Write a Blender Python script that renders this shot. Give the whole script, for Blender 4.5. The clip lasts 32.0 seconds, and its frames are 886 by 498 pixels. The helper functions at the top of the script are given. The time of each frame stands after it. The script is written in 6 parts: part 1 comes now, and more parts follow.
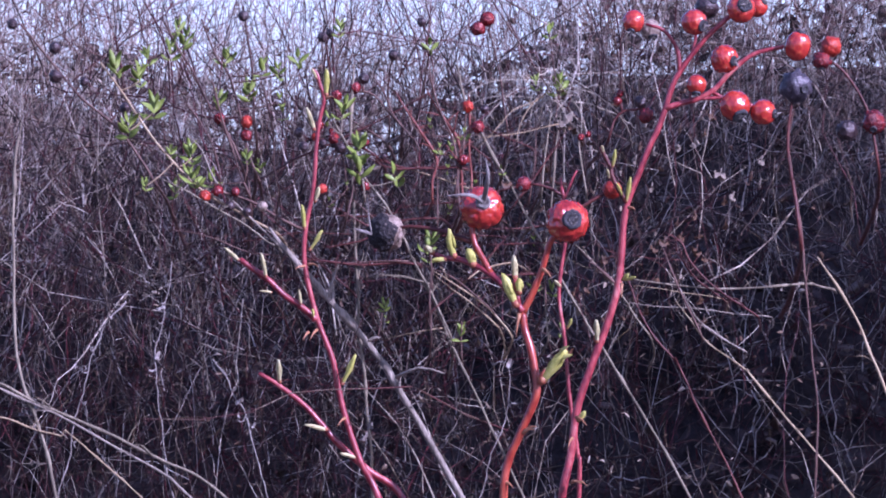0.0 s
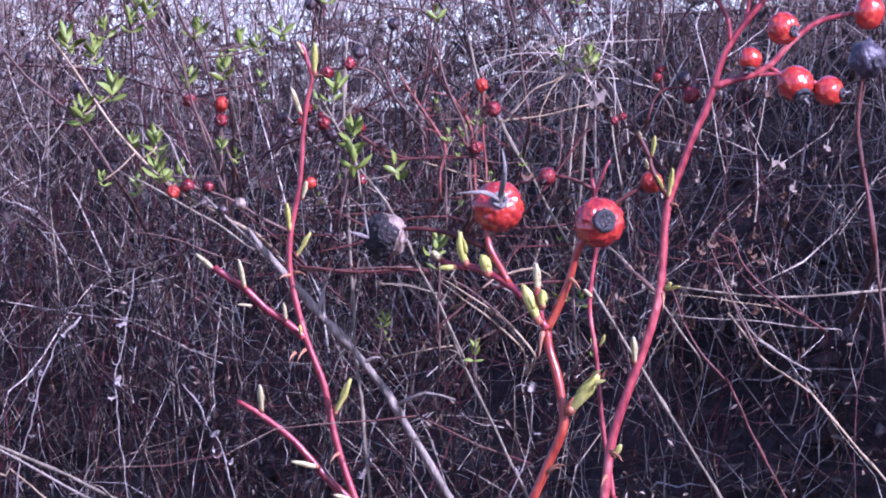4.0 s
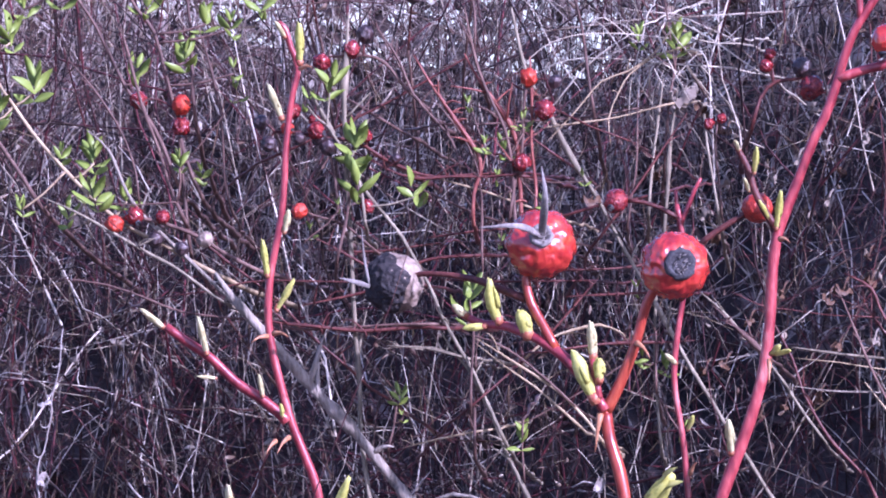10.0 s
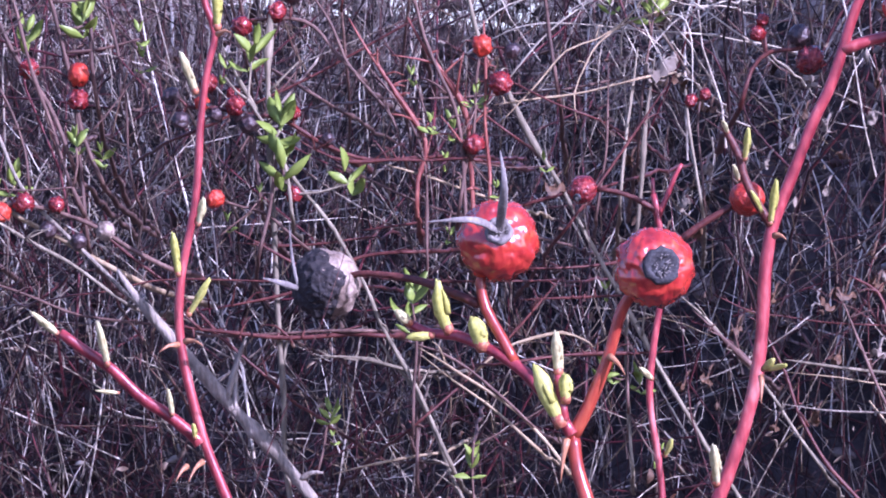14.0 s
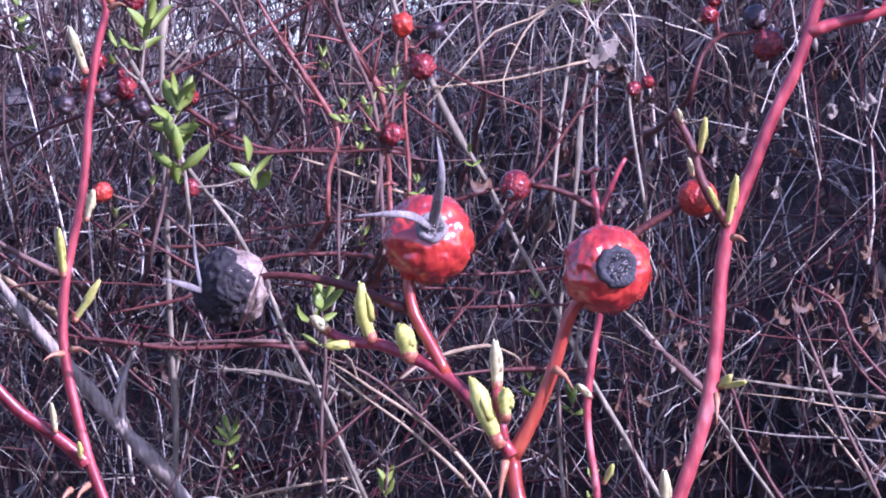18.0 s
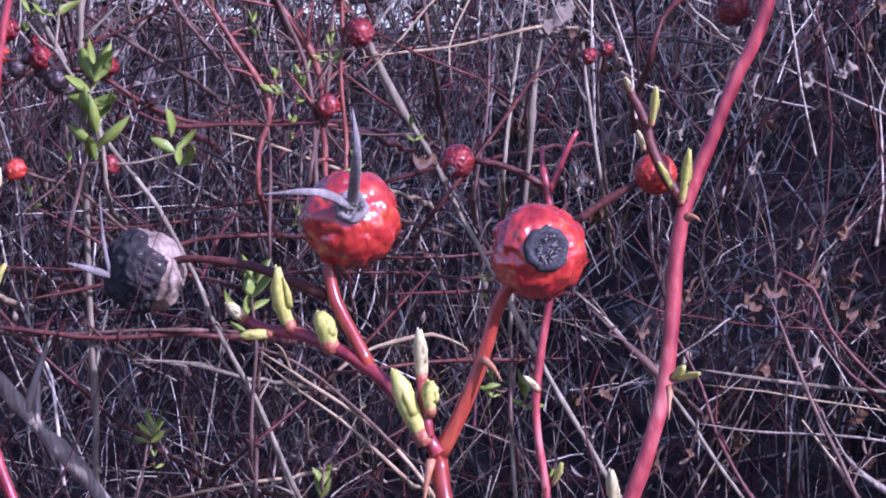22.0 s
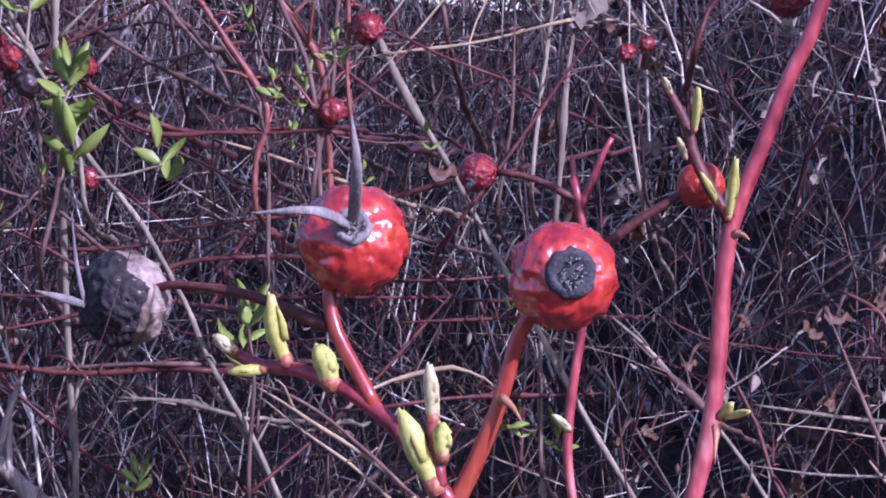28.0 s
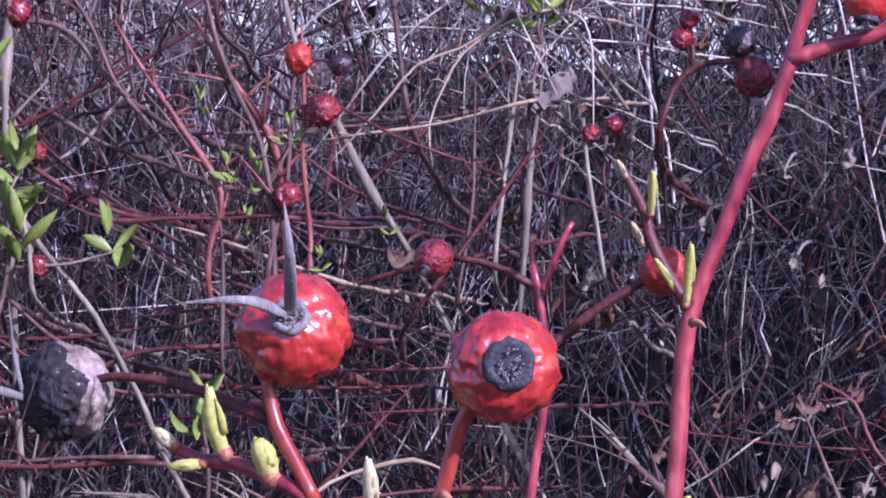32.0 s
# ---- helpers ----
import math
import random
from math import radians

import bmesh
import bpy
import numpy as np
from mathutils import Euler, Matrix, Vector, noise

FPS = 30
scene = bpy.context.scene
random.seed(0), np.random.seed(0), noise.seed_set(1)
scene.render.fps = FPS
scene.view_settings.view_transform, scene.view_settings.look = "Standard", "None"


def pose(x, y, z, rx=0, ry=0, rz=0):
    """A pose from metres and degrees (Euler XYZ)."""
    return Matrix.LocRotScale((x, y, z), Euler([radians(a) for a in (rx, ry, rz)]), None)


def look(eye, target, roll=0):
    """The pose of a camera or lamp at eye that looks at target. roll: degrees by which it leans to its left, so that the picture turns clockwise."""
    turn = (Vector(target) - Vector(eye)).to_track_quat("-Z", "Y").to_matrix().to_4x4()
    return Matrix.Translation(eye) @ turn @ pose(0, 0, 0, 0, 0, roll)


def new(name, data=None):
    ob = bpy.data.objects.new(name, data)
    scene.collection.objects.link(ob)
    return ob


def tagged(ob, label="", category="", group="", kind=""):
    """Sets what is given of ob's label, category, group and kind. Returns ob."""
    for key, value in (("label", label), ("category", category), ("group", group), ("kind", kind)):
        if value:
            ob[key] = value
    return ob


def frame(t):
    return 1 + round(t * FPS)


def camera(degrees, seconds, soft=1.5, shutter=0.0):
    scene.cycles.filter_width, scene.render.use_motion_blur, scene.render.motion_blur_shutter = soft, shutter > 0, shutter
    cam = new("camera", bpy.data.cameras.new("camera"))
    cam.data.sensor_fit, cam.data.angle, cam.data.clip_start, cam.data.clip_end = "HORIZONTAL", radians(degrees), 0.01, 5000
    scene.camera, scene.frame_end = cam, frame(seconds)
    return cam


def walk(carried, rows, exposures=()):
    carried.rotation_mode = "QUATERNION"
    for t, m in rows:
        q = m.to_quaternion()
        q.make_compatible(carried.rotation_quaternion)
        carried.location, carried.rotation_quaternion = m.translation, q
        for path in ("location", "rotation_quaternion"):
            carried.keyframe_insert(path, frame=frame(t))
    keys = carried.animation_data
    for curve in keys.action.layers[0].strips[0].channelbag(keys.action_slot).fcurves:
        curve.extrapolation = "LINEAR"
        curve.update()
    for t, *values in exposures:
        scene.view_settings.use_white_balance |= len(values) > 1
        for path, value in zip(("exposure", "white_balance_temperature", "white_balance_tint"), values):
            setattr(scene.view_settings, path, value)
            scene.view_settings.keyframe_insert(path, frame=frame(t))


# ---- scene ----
cam = camera(5.0, 32.0, soft=1.9)
# seconds, place, then degrees upwards, to the left and of lean
PATH = [
    (0, -0.2246, -4.7517, 0.7981, 2.2815, -2.4569, -0.0327),
    (0.5, -0.0831, -4.7634, 0.8216, 1.9732, -0.7577, 0.0756),
    (1, -0.0100, -4.4467, 0.8468, 1.7905, 0.1284, -0.0350),
    (1.5, -0.0413, -4.3744, 0.8676, 1.5728, -0.2395, -0.1169),
    (2, -0.1200, -4.2299, 0.8812, 1.4544, -1.2757, -0.0789),
    (2.5, -0.1778, -4.0542, 0.8844, 1.4775, -2.1381, -0.1390),
    (3, -0.2316, -3.9781, 0.8721, 1.6938, -2.9496, -0.3760),
    (3.5, -0.1621, -4.0359, 0.8961, 1.3264, -1.9751, -0.3757),
    (5.5, -0.2627, -4.0340, 0.9233, 0.9687, -3.2607, -0.2296),
    (6, -0.0992, -4.0731, 0.9422, 0.7111, -0.9846, -0.4768),
    (6.5, -0.0175, -4.0612, 0.9443, 0.6869, 0.0688, -0.5466),
    (7, -0.1728, -4.0715, 0.9597, 0.4774, -2.0242, -0.3349),
    (7.5, -0.2671, -3.7128, 0.9586, 0.5583, -3.5445, -0.3951),
    (8, -0.1529, -3.3436, 0.9686, 0.4765, -1.9705, -0.4198),
    (8.5, -0.2233, -3.2215, 0.9819, 0.3094, -3.1930, -0.3897),
    (9, -0.0885, -3.1872, 1.0069, -0.0593, -0.8711, -0.5483),
    (9.5, 0.0019, -3.0551, 1.0068, -0.0132, 0.7275, -0.6368),
    (10, 0.0646, -2.9780, 0.9782, 0.5311, 1.8434, -0.6122),
    (10.5, 0.0522, -2.8668, 0.9875, 0.3425, 1.5771, -0.6366),
    (11, 0.0033, -2.8263, 0.9913, 0.2631, 0.5729, -0.6079),
    (11.5, 0.0358, -2.7713, 0.9981, 0.1255, 1.2231, -0.6554),
    (12, 0.0724, -2.7205, 0.9996, 0.0986, 1.9844, -0.7762),
    (12.5, 0.1285, -2.7182, 1.0042, -0.0012, 3.1012, -0.5892),
    (13, 0.1485, -2.7174, 0.9956, 0.1867, 3.4645, -0.5609),
    (13.5, 0.0844, -2.6515, 1.0017, 0.0641, 2.2052, -0.4609),
    (14, 0.0204, -2.5624, 1.0054, -0.0114, 0.8219, -0.3085),
    (14.5, 0.0567, -2.5325, 1.0066, -0.0234, 1.5563, -0.4290),
    (16.5, -0.0222, -2.4108, 0.9815, 0.5544, -0.3626, -0.3264),
    (17, -0.1195, -2.3362, 0.9745, 0.7221, -2.7731, 0.0842),
    (17.5, -0.1089, -2.2815, 0.9671, 0.9217, -2.6881, 0.0408),
    (18, -0.1011, -2.2916, 0.9719, 0.8186, -2.5451, 0.2622),
    (18.5, -0.1034, -2.3158, 0.9772, 0.7276, -2.7931, 0.3084),
    (19, -0.0776, -2.2797, 0.9663, 0.9490, -2.1450, 0.2211),
    (19.5, -0.0604, -2.2394, 0.9628, 0.9726, -1.7586, -0.0108),
    (20, -0.0493, -2.2201, 0.9678, 0.8371, -1.5820, 0.0061),
    (20.5, -0.0082, -2.2350, 0.9710, 0.7631, -0.6002, -0.0940),
    (21, 0.0364, -2.1939, 0.9791, 0.5839, 0.5318, -0.2164),
    (21.5, 0.0578, -2.1742, 0.9782, 0.6156, 1.0686, -0.2262),
    (22, 0.0577, -2.1149, 0.9731, 0.7487, 1.1082, 0.1833),
    (22.5, 0.0555, -2.0426, 0.9717, 0.8039, 1.0750, -0.1796),
    (23, 0.0970, -2.0171, 0.9699, 0.8094, 2.2282, -0.2481),
    (23.5, 0.0751, -2.0031, 0.9715, 0.7702, 1.6939, -0.1494),
    (24, 0.1213, -1.9990, 0.9730, 0.7360, 2.9779, -0.2989),
    (24.5, 0.1110, -1.9982, 0.9677, 0.8685, 2.6992, -0.1700),
    (25, 0.0739, -1.9807, 0.9555, 1.2226, 1.6959, 0.0828),
    (25.5, 0.0518, -1.9798, 0.9689, 0.8797, 1.0730, -0.1398),
    (27.5, -0.0013, -1.8276, 0.9782, 0.7370, -0.3634, -0.1000),
    (28, 0.0960, -1.8721, 0.9895, 0.4797, 2.5030, -0.1582),
    (28.5, 0.0949, -1.8554, 0.9844, 0.7402, 2.5118, 0.1208),
    (29, 0.1174, -1.9073, 0.9789, 0.9472, 3.0868, -0.1798),
    (29.5, 0.1767, -1.8612, 0.9725, 1.1871, 4.8313, -0.0365),
    (30, 0.1898, -1.8670, 0.9732, 1.1521, 5.1287, 0.0843),
    (30.5, 0.1329, -1.9221, 0.9846, 0.9116, 3.3745, 0.0084),
    (31, 0.1744, -1.9075, 0.9624, 1.6312, 4.5523, -0.0642),
    (31.5, 0.2188, -1.8797, 0.9628, 1.7250, 5.9122, -0.1133),
    (32, 0.2013, -1.8031, 0.9978, 0.7397, 5.5987, -0.3637),
]
walk(cam, [(t, pose(x, y, z, 90 + up, 0, left) @ pose(0, 0, 0, 0, 0, lean)) for t, x, y, z, up, left, lean in PATH],
     exposures=[(0, 0.56, 4880, 46), (3, 0.87, 4880, 46), (6, 1.02, 4880, 46), (9, 1.10, 4870, 45), (14, 1.13, 4860, 45), (17, 1.19, 4860, 45), (19, 0.96, 4870, 46), (21, 0.76, 4880, 47), (25, 0.72, 4880, 47), (28, 0.64, 4880, 47), (32, 0.63, 4880, 47)])

# ---- sky and sun ----
world = bpy.data.worlds.new("sky")
scene.world = world
world.use_nodes = True
wn = world.node_tree
sky = wn.nodes.new("ShaderNodeTexSky")
sky.sky_type, sky.sun_disc = "NISHITA", False
sky.dust_density, sky.air_density = 1.0, 1.0
SUN_UP, SUN_AZ = 32.0, 133.0   # degrees over the horizon; degrees from +y towards +x
sky.sun_elevation, sky.sun_rotation = radians(SUN_UP), radians(SUN_AZ)
haze = wn.nodes.new("ShaderNodeHueSaturation")
haze.inputs["Saturation"].default_value, haze.inputs["Value"].default_value = 0.88, 1.22
wn.links.new(sky.outputs[0], haze.inputs["Color"])
wn.links.new(haze.outputs[0], wn.nodes["Background"].inputs[0])
wn.nodes["Background"].inputs[1].default_value = 0.115
sun = new("sun", bpy.data.lights.new("sun", "SUN"))
sun.data.energy, sun.data.angle, sun.data.color = 5.0, radians(0.55), (1.0, 0.93, 0.875)
sdir = Vector((math.sin(radians(SUN_AZ)) * math.cos(radians(SUN_UP)), math.cos(radians(SUN_AZ)) * math.cos(radians(SUN_UP)), math.sin(radians(SUN_UP))))
sun.matrix_world = look(sdir * 20, (0, 0, 1))


# ---- materials ----
def material(name, colours, rough=0.6, scale=(40, 400), bump=0.2, spec=0.4, coat=0.0, island=False, through_light=0.0, stretch=(1, 1, 1), bump_size=0.0004):
    """Colours are mixed by coarse and fine noise and, for joined pieces, piece by piece."""
    mat = bpy.data.materials.new(name)
    mat.use_nodes = True
    nt = mat.node_tree
    bs = nt.nodes["Principled BSDF"]
    tc = nt.nodes.new("ShaderNodeTexCoord")
    mp = nt.nodes.new("ShaderNodeMapping")
    mp.inputs["Scale"].default_value = stretch
    nt.links.new(tc.outputs["Object"], mp.inputs["Vector"])
    n1, n2 = nt.nodes.new("ShaderNodeTexNoise"), nt.nodes.new("ShaderNodeTexNoise")
    for n, s, d in ((n1, scale[0], 3), (n2, scale[1], 5)):
        n.inputs["Scale"].default_value, n.inputs["Detail"].default_value = s, d
        nt.links.new(mp.outputs[0], n.inputs["Vector"])
    add = nt.nodes.new("ShaderNodeMath")
    add.operation = "MULTIPLY_ADD"
    nt.links.new(n2.outputs[0], add.inputs[0])
    add.inputs[1].default_value = 0.5
    half = nt.nodes.new("ShaderNodeMath")
    half.operation = "MULTIPLY"
    half.inputs[1].default_value = 0.5
    nt.links.new(n1.outputs[0], half.inputs[0])
    nt.links.new(half.outputs[0], add.inputs[2])
    fac = add.outputs[0]
    if island:
        geo = nt.nodes.new("ShaderNodeNewGeometry")
        mixer = nt.nodes.new("ShaderNodeMath")
        mixer.operation = "MULTIPLY_ADD"
        nt.links.new(geo.outputs["Random Per Island"], mixer.inputs[0])
        mixer.inputs[1].default_value = 0.75
        sub = nt.nodes.new("ShaderNodeMath")
        sub.operation = "MULTIPLY_ADD"
        nt.links.new(fac, sub.inputs[0])
        sub.inputs[1].default_value, sub.inputs[2].default_value = 0.9, -0.33
        nt.links.new(sub.outputs[0], mixer.inputs[2])
        fac = mixer.outputs[0]
        lo, hi = 0.0, 1.0
    else:
        lo, hi = 0.3, 0.7
    ramp = nt.nodes.new("ShaderNodeValToRGB")
    while len(ramp.color_ramp.elements) < len(colours):
        ramp.color_ramp.elements.new(0.5)
    for i, c in enumerate(colours):
        e = ramp.color_ramp.elements[i]
        e.position = lo + (hi - lo) * i / max(1, len(colours) - 1)
        e.color = (*c, 1)
    nt.links.new(fac, ramp.inputs[0])
    nt.links.new(ramp.outputs[0], bs.inputs["Base Color"])
    bs.inputs["Roughness"].default_value = rough
    bs.inputs["Specular IOR Level"].default_value = spec
    bs.inputs["Coat Weight"].default_value = coat
    bs.inputs["Coat Roughness"].default_value = 0.14
    if bump:
        bp = nt.nodes.new("ShaderNodeBump")
        bp.inputs["Strength"].default_value, bp.inputs["Distance"].default_value = bump, bump_size
        nt.links.new(n2.outputs[0], bp.inputs["Height"])
        nt.links.new(bp.outputs[0], bs.inputs["Normal"])
    if through_light:
        tr = nt.nodes.new("ShaderNodeBsdfTranslucent")
        mx = nt.nodes.new("ShaderNodeMixShader")
        mx.inputs[0].default_value = through_light
        nt.links.new(ramp.outputs[0], tr.inputs[0])
        nt.links.new(bs.outputs[0], mx.inputs[1])
        nt.links.new(tr.outputs[0], mx.inputs[2])
        nt.links.new(mx.outputs[0], nt.nodes["Material Output"].inputs["Surface"])
    return mat


M_STEM = material("red_rose_bark", [(0.055, 0.008, 0.012), (0.17, 0.018, 0.024), (0.31, 0.050, 0.052), (0.46, 0.17, 0.15)], 0.34, (55, 420), 0.25, 0.55, stretch=(1, 1, 0.45), bump_size=0.0006)
M_STALK = material("orange_stalk", [(0.10, 0.012, 0.008), (0.23, 0.027, 0.015), (0.32, 0.055, 0.026), (0.39, 0.11, 0.055)], 0.32, (60, 420), 0.2, 0.6, stretch=(1, 1, 0.45), bump_size=0.0006)
M_DARKSTEM = material("dark_red_bark", [(0.028, 0.010, 0.009), (0.08, 0.022, 0.018), (0.16, 0.055, 0.040)], 0.5, (70, 700), 0.6, spec=0.3)
M_HIP = material("red_hip_skin", [(0.09, 0.006, 0.008), (0.27, 0.017, 0.014), (0.39, 0.036, 0.020), (0.50, 0.12, 0.04)], 0.22, (75, 330), 0.4, 0.6, coat=0.6, bump_size=0.0012)
M_HIP_SMALL = material("small_hip_skin", [(0.035, 0.005, 0.007), (0.11, 0.008, 0.011), (0.20, 0.016, 0.015), (0.32, 0.04, 0.025)], 0.26, (220, 900), 1.0, 0.45, coat=0.3, bump_size=0.0014)
M_HIP_ORANGE = material("orange_hip_skin", [(0.14, 0.010, 0.008), (0.33, 0.026, 0.012), (0.44, 0.065, 0.02)], 0.36, (220, 900), 0.8, 0.5, bump_size=0.0008)
M_HIP_DARK = material("dark_dried_hip", [(0.007, 0.005, 0.006), (0.020, 0.012, 0.013), (0.045, 0.024, 0.024), (0.10, 0.065, 0.06)], 0.36, (150, 800), 0.8, 0.6, bump_size=0.0008)
M_HIP_BLUE = material("blue_black_hip", [(0.010, 0.010, 0.015), (0.035, 0.03, 0.04), (0.08, 0.065, 0.08), (0.20, 0.18, 0.20)], 0.36, (150, 800), 0.8, 0.6, bump_size=0.0008)
M_HUSK = material("brown_black_husk", [(0.005, 0.004, 0.005), (0.012, 0.009, 0.010), (0.028, 0.021, 0.021), (0.07, 0.055, 0.05)], 0.8, (110, 500), 0.9, bump_size=0.0012)
M_HIP_GREY = material("grey_dried_hip", [(0.045, 0.03, 0.024), (0.15, 0.105, 0.078), (0.29, 0.22, 0.17), (0.44, 0.355, 0.28)], 0.55, (110, 500), 0.9, bump_size=0.0012)
M_CALYX = material("black_calyx", [(0.008, 0.007, 0.008), (0.03, 0.027, 0.03), (0.09, 0.085, 0.09)], 0.75, (250, 1500), 0.9)
M_SEPAL = material("grey_sepal", [(0.08, 0.066, 0.06), (0.18, 0.155, 0.14), (0.28, 0.25, 0.225)], 0.85, (200, 1500), 0.7, stretch=(1, 1, 0.3))
M_BUD = material("yellow_green_bud", [(0.34, 0.31, 0.05), (0.54, 0.51, 0.12), (0.64, 0.57, 0.22)], 0.5, (150, 900), 0.3, through_light=0.2)
M_BUD_PALE = material("cream_bud", [(0.36, 0.28, 0.12), (0.54, 0.48, 0.24), (0.64, 0.56, 0.36)], 0.5, (200, 900), 0.3, through_light=0.15)
M_SCALE = material("pink_bud_scale", [(0.16, 0.026, 0.022), (0.30, 0.075, 0.045), (0.40, 0.22, 0.10)], 0.5, (200, 900), 0.4)
M_THORN = material("orange_brown_thorn", [(0.25, 0.09, 0.04), (0.42, 0.20, 0.10)], 0.45, (200, 900), 0.2)
M_LEAF = material("fresh_green_leaf", [(0.10, 0.14, 0.02), (0.19, 0.26, 0.045), (0.29, 0.35, 0.07), (0.44, 0.46, 0.13)], 0.42, (120, 500), 0.3, through_light=0.35, island=True)
M_CANE = material("grey_dead_cane", [(0.05, 0.038, 0.026), (0.17, 0.135, 0.09), (0.36, 0.30, 0.21)], 0.7, (90, 700), 0.9, stretch=(1, 1, 0.25))
M_OLDCANE = material("weathered_cane", [(0.055, 0.043, 0.034), (0.21, 0.17, 0.13), (0.38, 0.32, 0.26)], 0.75, (140, 900), 1.0, stretch=(1, 1, 0.25), bump_size=0.0008)
M_STRAW = material("tan_dry_stalk", [(0.16, 0.105, 0.055), (0.32, 0.23, 0.13), (0.45, 0.35, 0.22)], 0.65, (50, 600), 0.5, stretch=(1, 1, 0.25))
M_BROWN = material("brown_bark", [(0.035, 0.020, 0.017), (0.10, 0.055, 0.043), (0.20, 0.12, 0.09)], 0.6, (80, 700), 0.7, spec=0.25, stretch=(1, 1, 0.3))
M_REDBROWN = material("red_brown_bark", [(0.05, 0.014, 0.012), (0.15, 0.040, 0.030), (0.25, 0.085, 0.06), (0.34, 0.17, 0.12)], 0.45, (80, 600), 0.7, spec=0.25, stretch=(1, 1, 0.4))
M_TWIGS = material("mixed_twig_bark", [(0.014, 0.009, 0.010), (0.038, 0.020, 0.019), (0.020, 0.014, 0.015), (0.13, 0.030, 0.034), (0.026, 0.017, 0.017), (0.09, 0.030, 0.029), (0.10, 0.07, 0.05), (0.34, 0.28, 0.21), (0.58, 0.50, 0.42), (0.70, 0.63, 0.56)], 0.5, (30, 300), 0.6, island=True, spec=0.12)
M_PALETWIGS = material("pale_twig_bark", [(0.02, 0.015, 0.015), (0.06, 0.038, 0.03), (0.03, 0.02, 0.019), (0.10, 0.04, 0.038), (0.13, 0.09, 0.055), (0.07, 0.05, 0.025), (0.34, 0.28, 0.21), (0.54, 0.47, 0.39), (0.68, 0.61, 0.54)], 0.5, (30, 300), 0.5, island=True, spec=0.12)
# paler copy of the twig bark, with sunlight painted into its colours
M_LITTWIGS = material("painted_sunlit_twig_bark", [(0.05, 0.036, 0.033), (0.22, 0.16, 0.13), (0.08, 0.056, 0.05), (0.42, 0.34, 0.28), (0.18, 0.085, 0.075), (0.30, 0.235, 0.18), (0.54, 0.46, 0.38), (0.62, 0.55, 0.47), (0.70, 0.64, 0.56)], 0.5, (30, 300), 0.5, island=True, spec=0.12)
M_FLAKES = material("dry_flakes", [(0.04, 0.022, 0.014), (0.12, 0.065, 0.04), (0.06, 0.035, 0.025), (0.16, 0.10, 0.065), (0.30, 0.24, 0.18), (0.48, 0.43, 0.38)], 0.6, (60, 400), 0.4, island=True, through_light=0.15)
M_WIRE = material("bleached_wiry_stalk", [(0.26, 0.20, 0.13), (0.44, 0.37, 0.27), (0.60, 0.53, 0.43)], 0.6, (50, 600), 0.4, stretch=(1, 1, 0.25))
# darker copy of the twig bark; its colours stand in for deep shade
M_SHADETWIGS = material("painted_shade_twig_bark", [(0.012, 0.008, 0.009), (0.030, 0.018, 0.017), (0.014, 0.010, 0.011), (0.07, 0.020, 0.022), (0.020, 0.013, 0.014), (0.06, 0.04, 0.03), (0.014, 0.010, 0.010), (0.05, 0.030, 0.028), (0.32, 0.26, 0.20), (0.62, 0.55, 0.47)], 0.5, (30, 300), 0.5, island=True, spec=0.12)
M_DRYLEAF = material("dry_leaf", [(0.03, 0.018, 0.015), (0.075, 0.042, 0.032), (0.05, 0.032, 0.028), (0.14, 0.095, 0.075), (0.30, 0.25, 0.22)], 0.7, (60, 400), 0.4, island=True, through_light=0.1)
M_GROUND = material("leaf_mould", [(0.012, 0.009, 0.010), (0.034, 0.027, 0.027), (0.07, 0.055, 0.052), (0.12, 0.095, 0.09)], 0.9, (9, 120), 0.9, spec=0.12, bump_size=0.006)
M_BROWNLEAF = material("brown_dry_leaf", [(0.025, 0.012, 0.008), (0.06, 0.028, 0.016), (0.11, 0.055, 0.028), (0.20, 0.11, 0.06)], 0.6, (160, 900), 0.7, through_light=0.2)
M_WHITE = material("bleached_leaf", [(0.08, 0.06, 0.045), (0.20, 0.155, 0.115), (0.38, 0.32, 0.26)], 0.8, (200, 900), 0.3, through_light=0.2, island=True)

# ---- mesh tools ----
RNG = np.random.default_rng(7)


def spline(points, step):
    """A smooth line through the points (Catmull-Rom), sampled about every step metres."""
    p = np.array(points, float)
    if len(p) == 2:
        p = np.array([p[0], (p[0] * 2 + p[1]) / 3, (p[0] + 2 * p[1]) / 3, p[1]])
    ext = np.vstack([2 * p[0] - p[1], p, 2 * p[-1] - p[-2]])
    out = []
    for i in range(1, len(ext) - 2):
        a, b, c, d = ext[i - 1:i + 3]
        n = max(2, int(np.linalg.norm(c - b) / step))
        for k in range(n):
            t = k / n
            out.append(0.5 * ((2 * b) + (c - a) * t + (2 * a - 5 * b + 4 * c - d) * t ** 2 + (3 * b - a - 3 * c + d) * t ** 3))
    out.append(p[-1])
    return np.array(out)


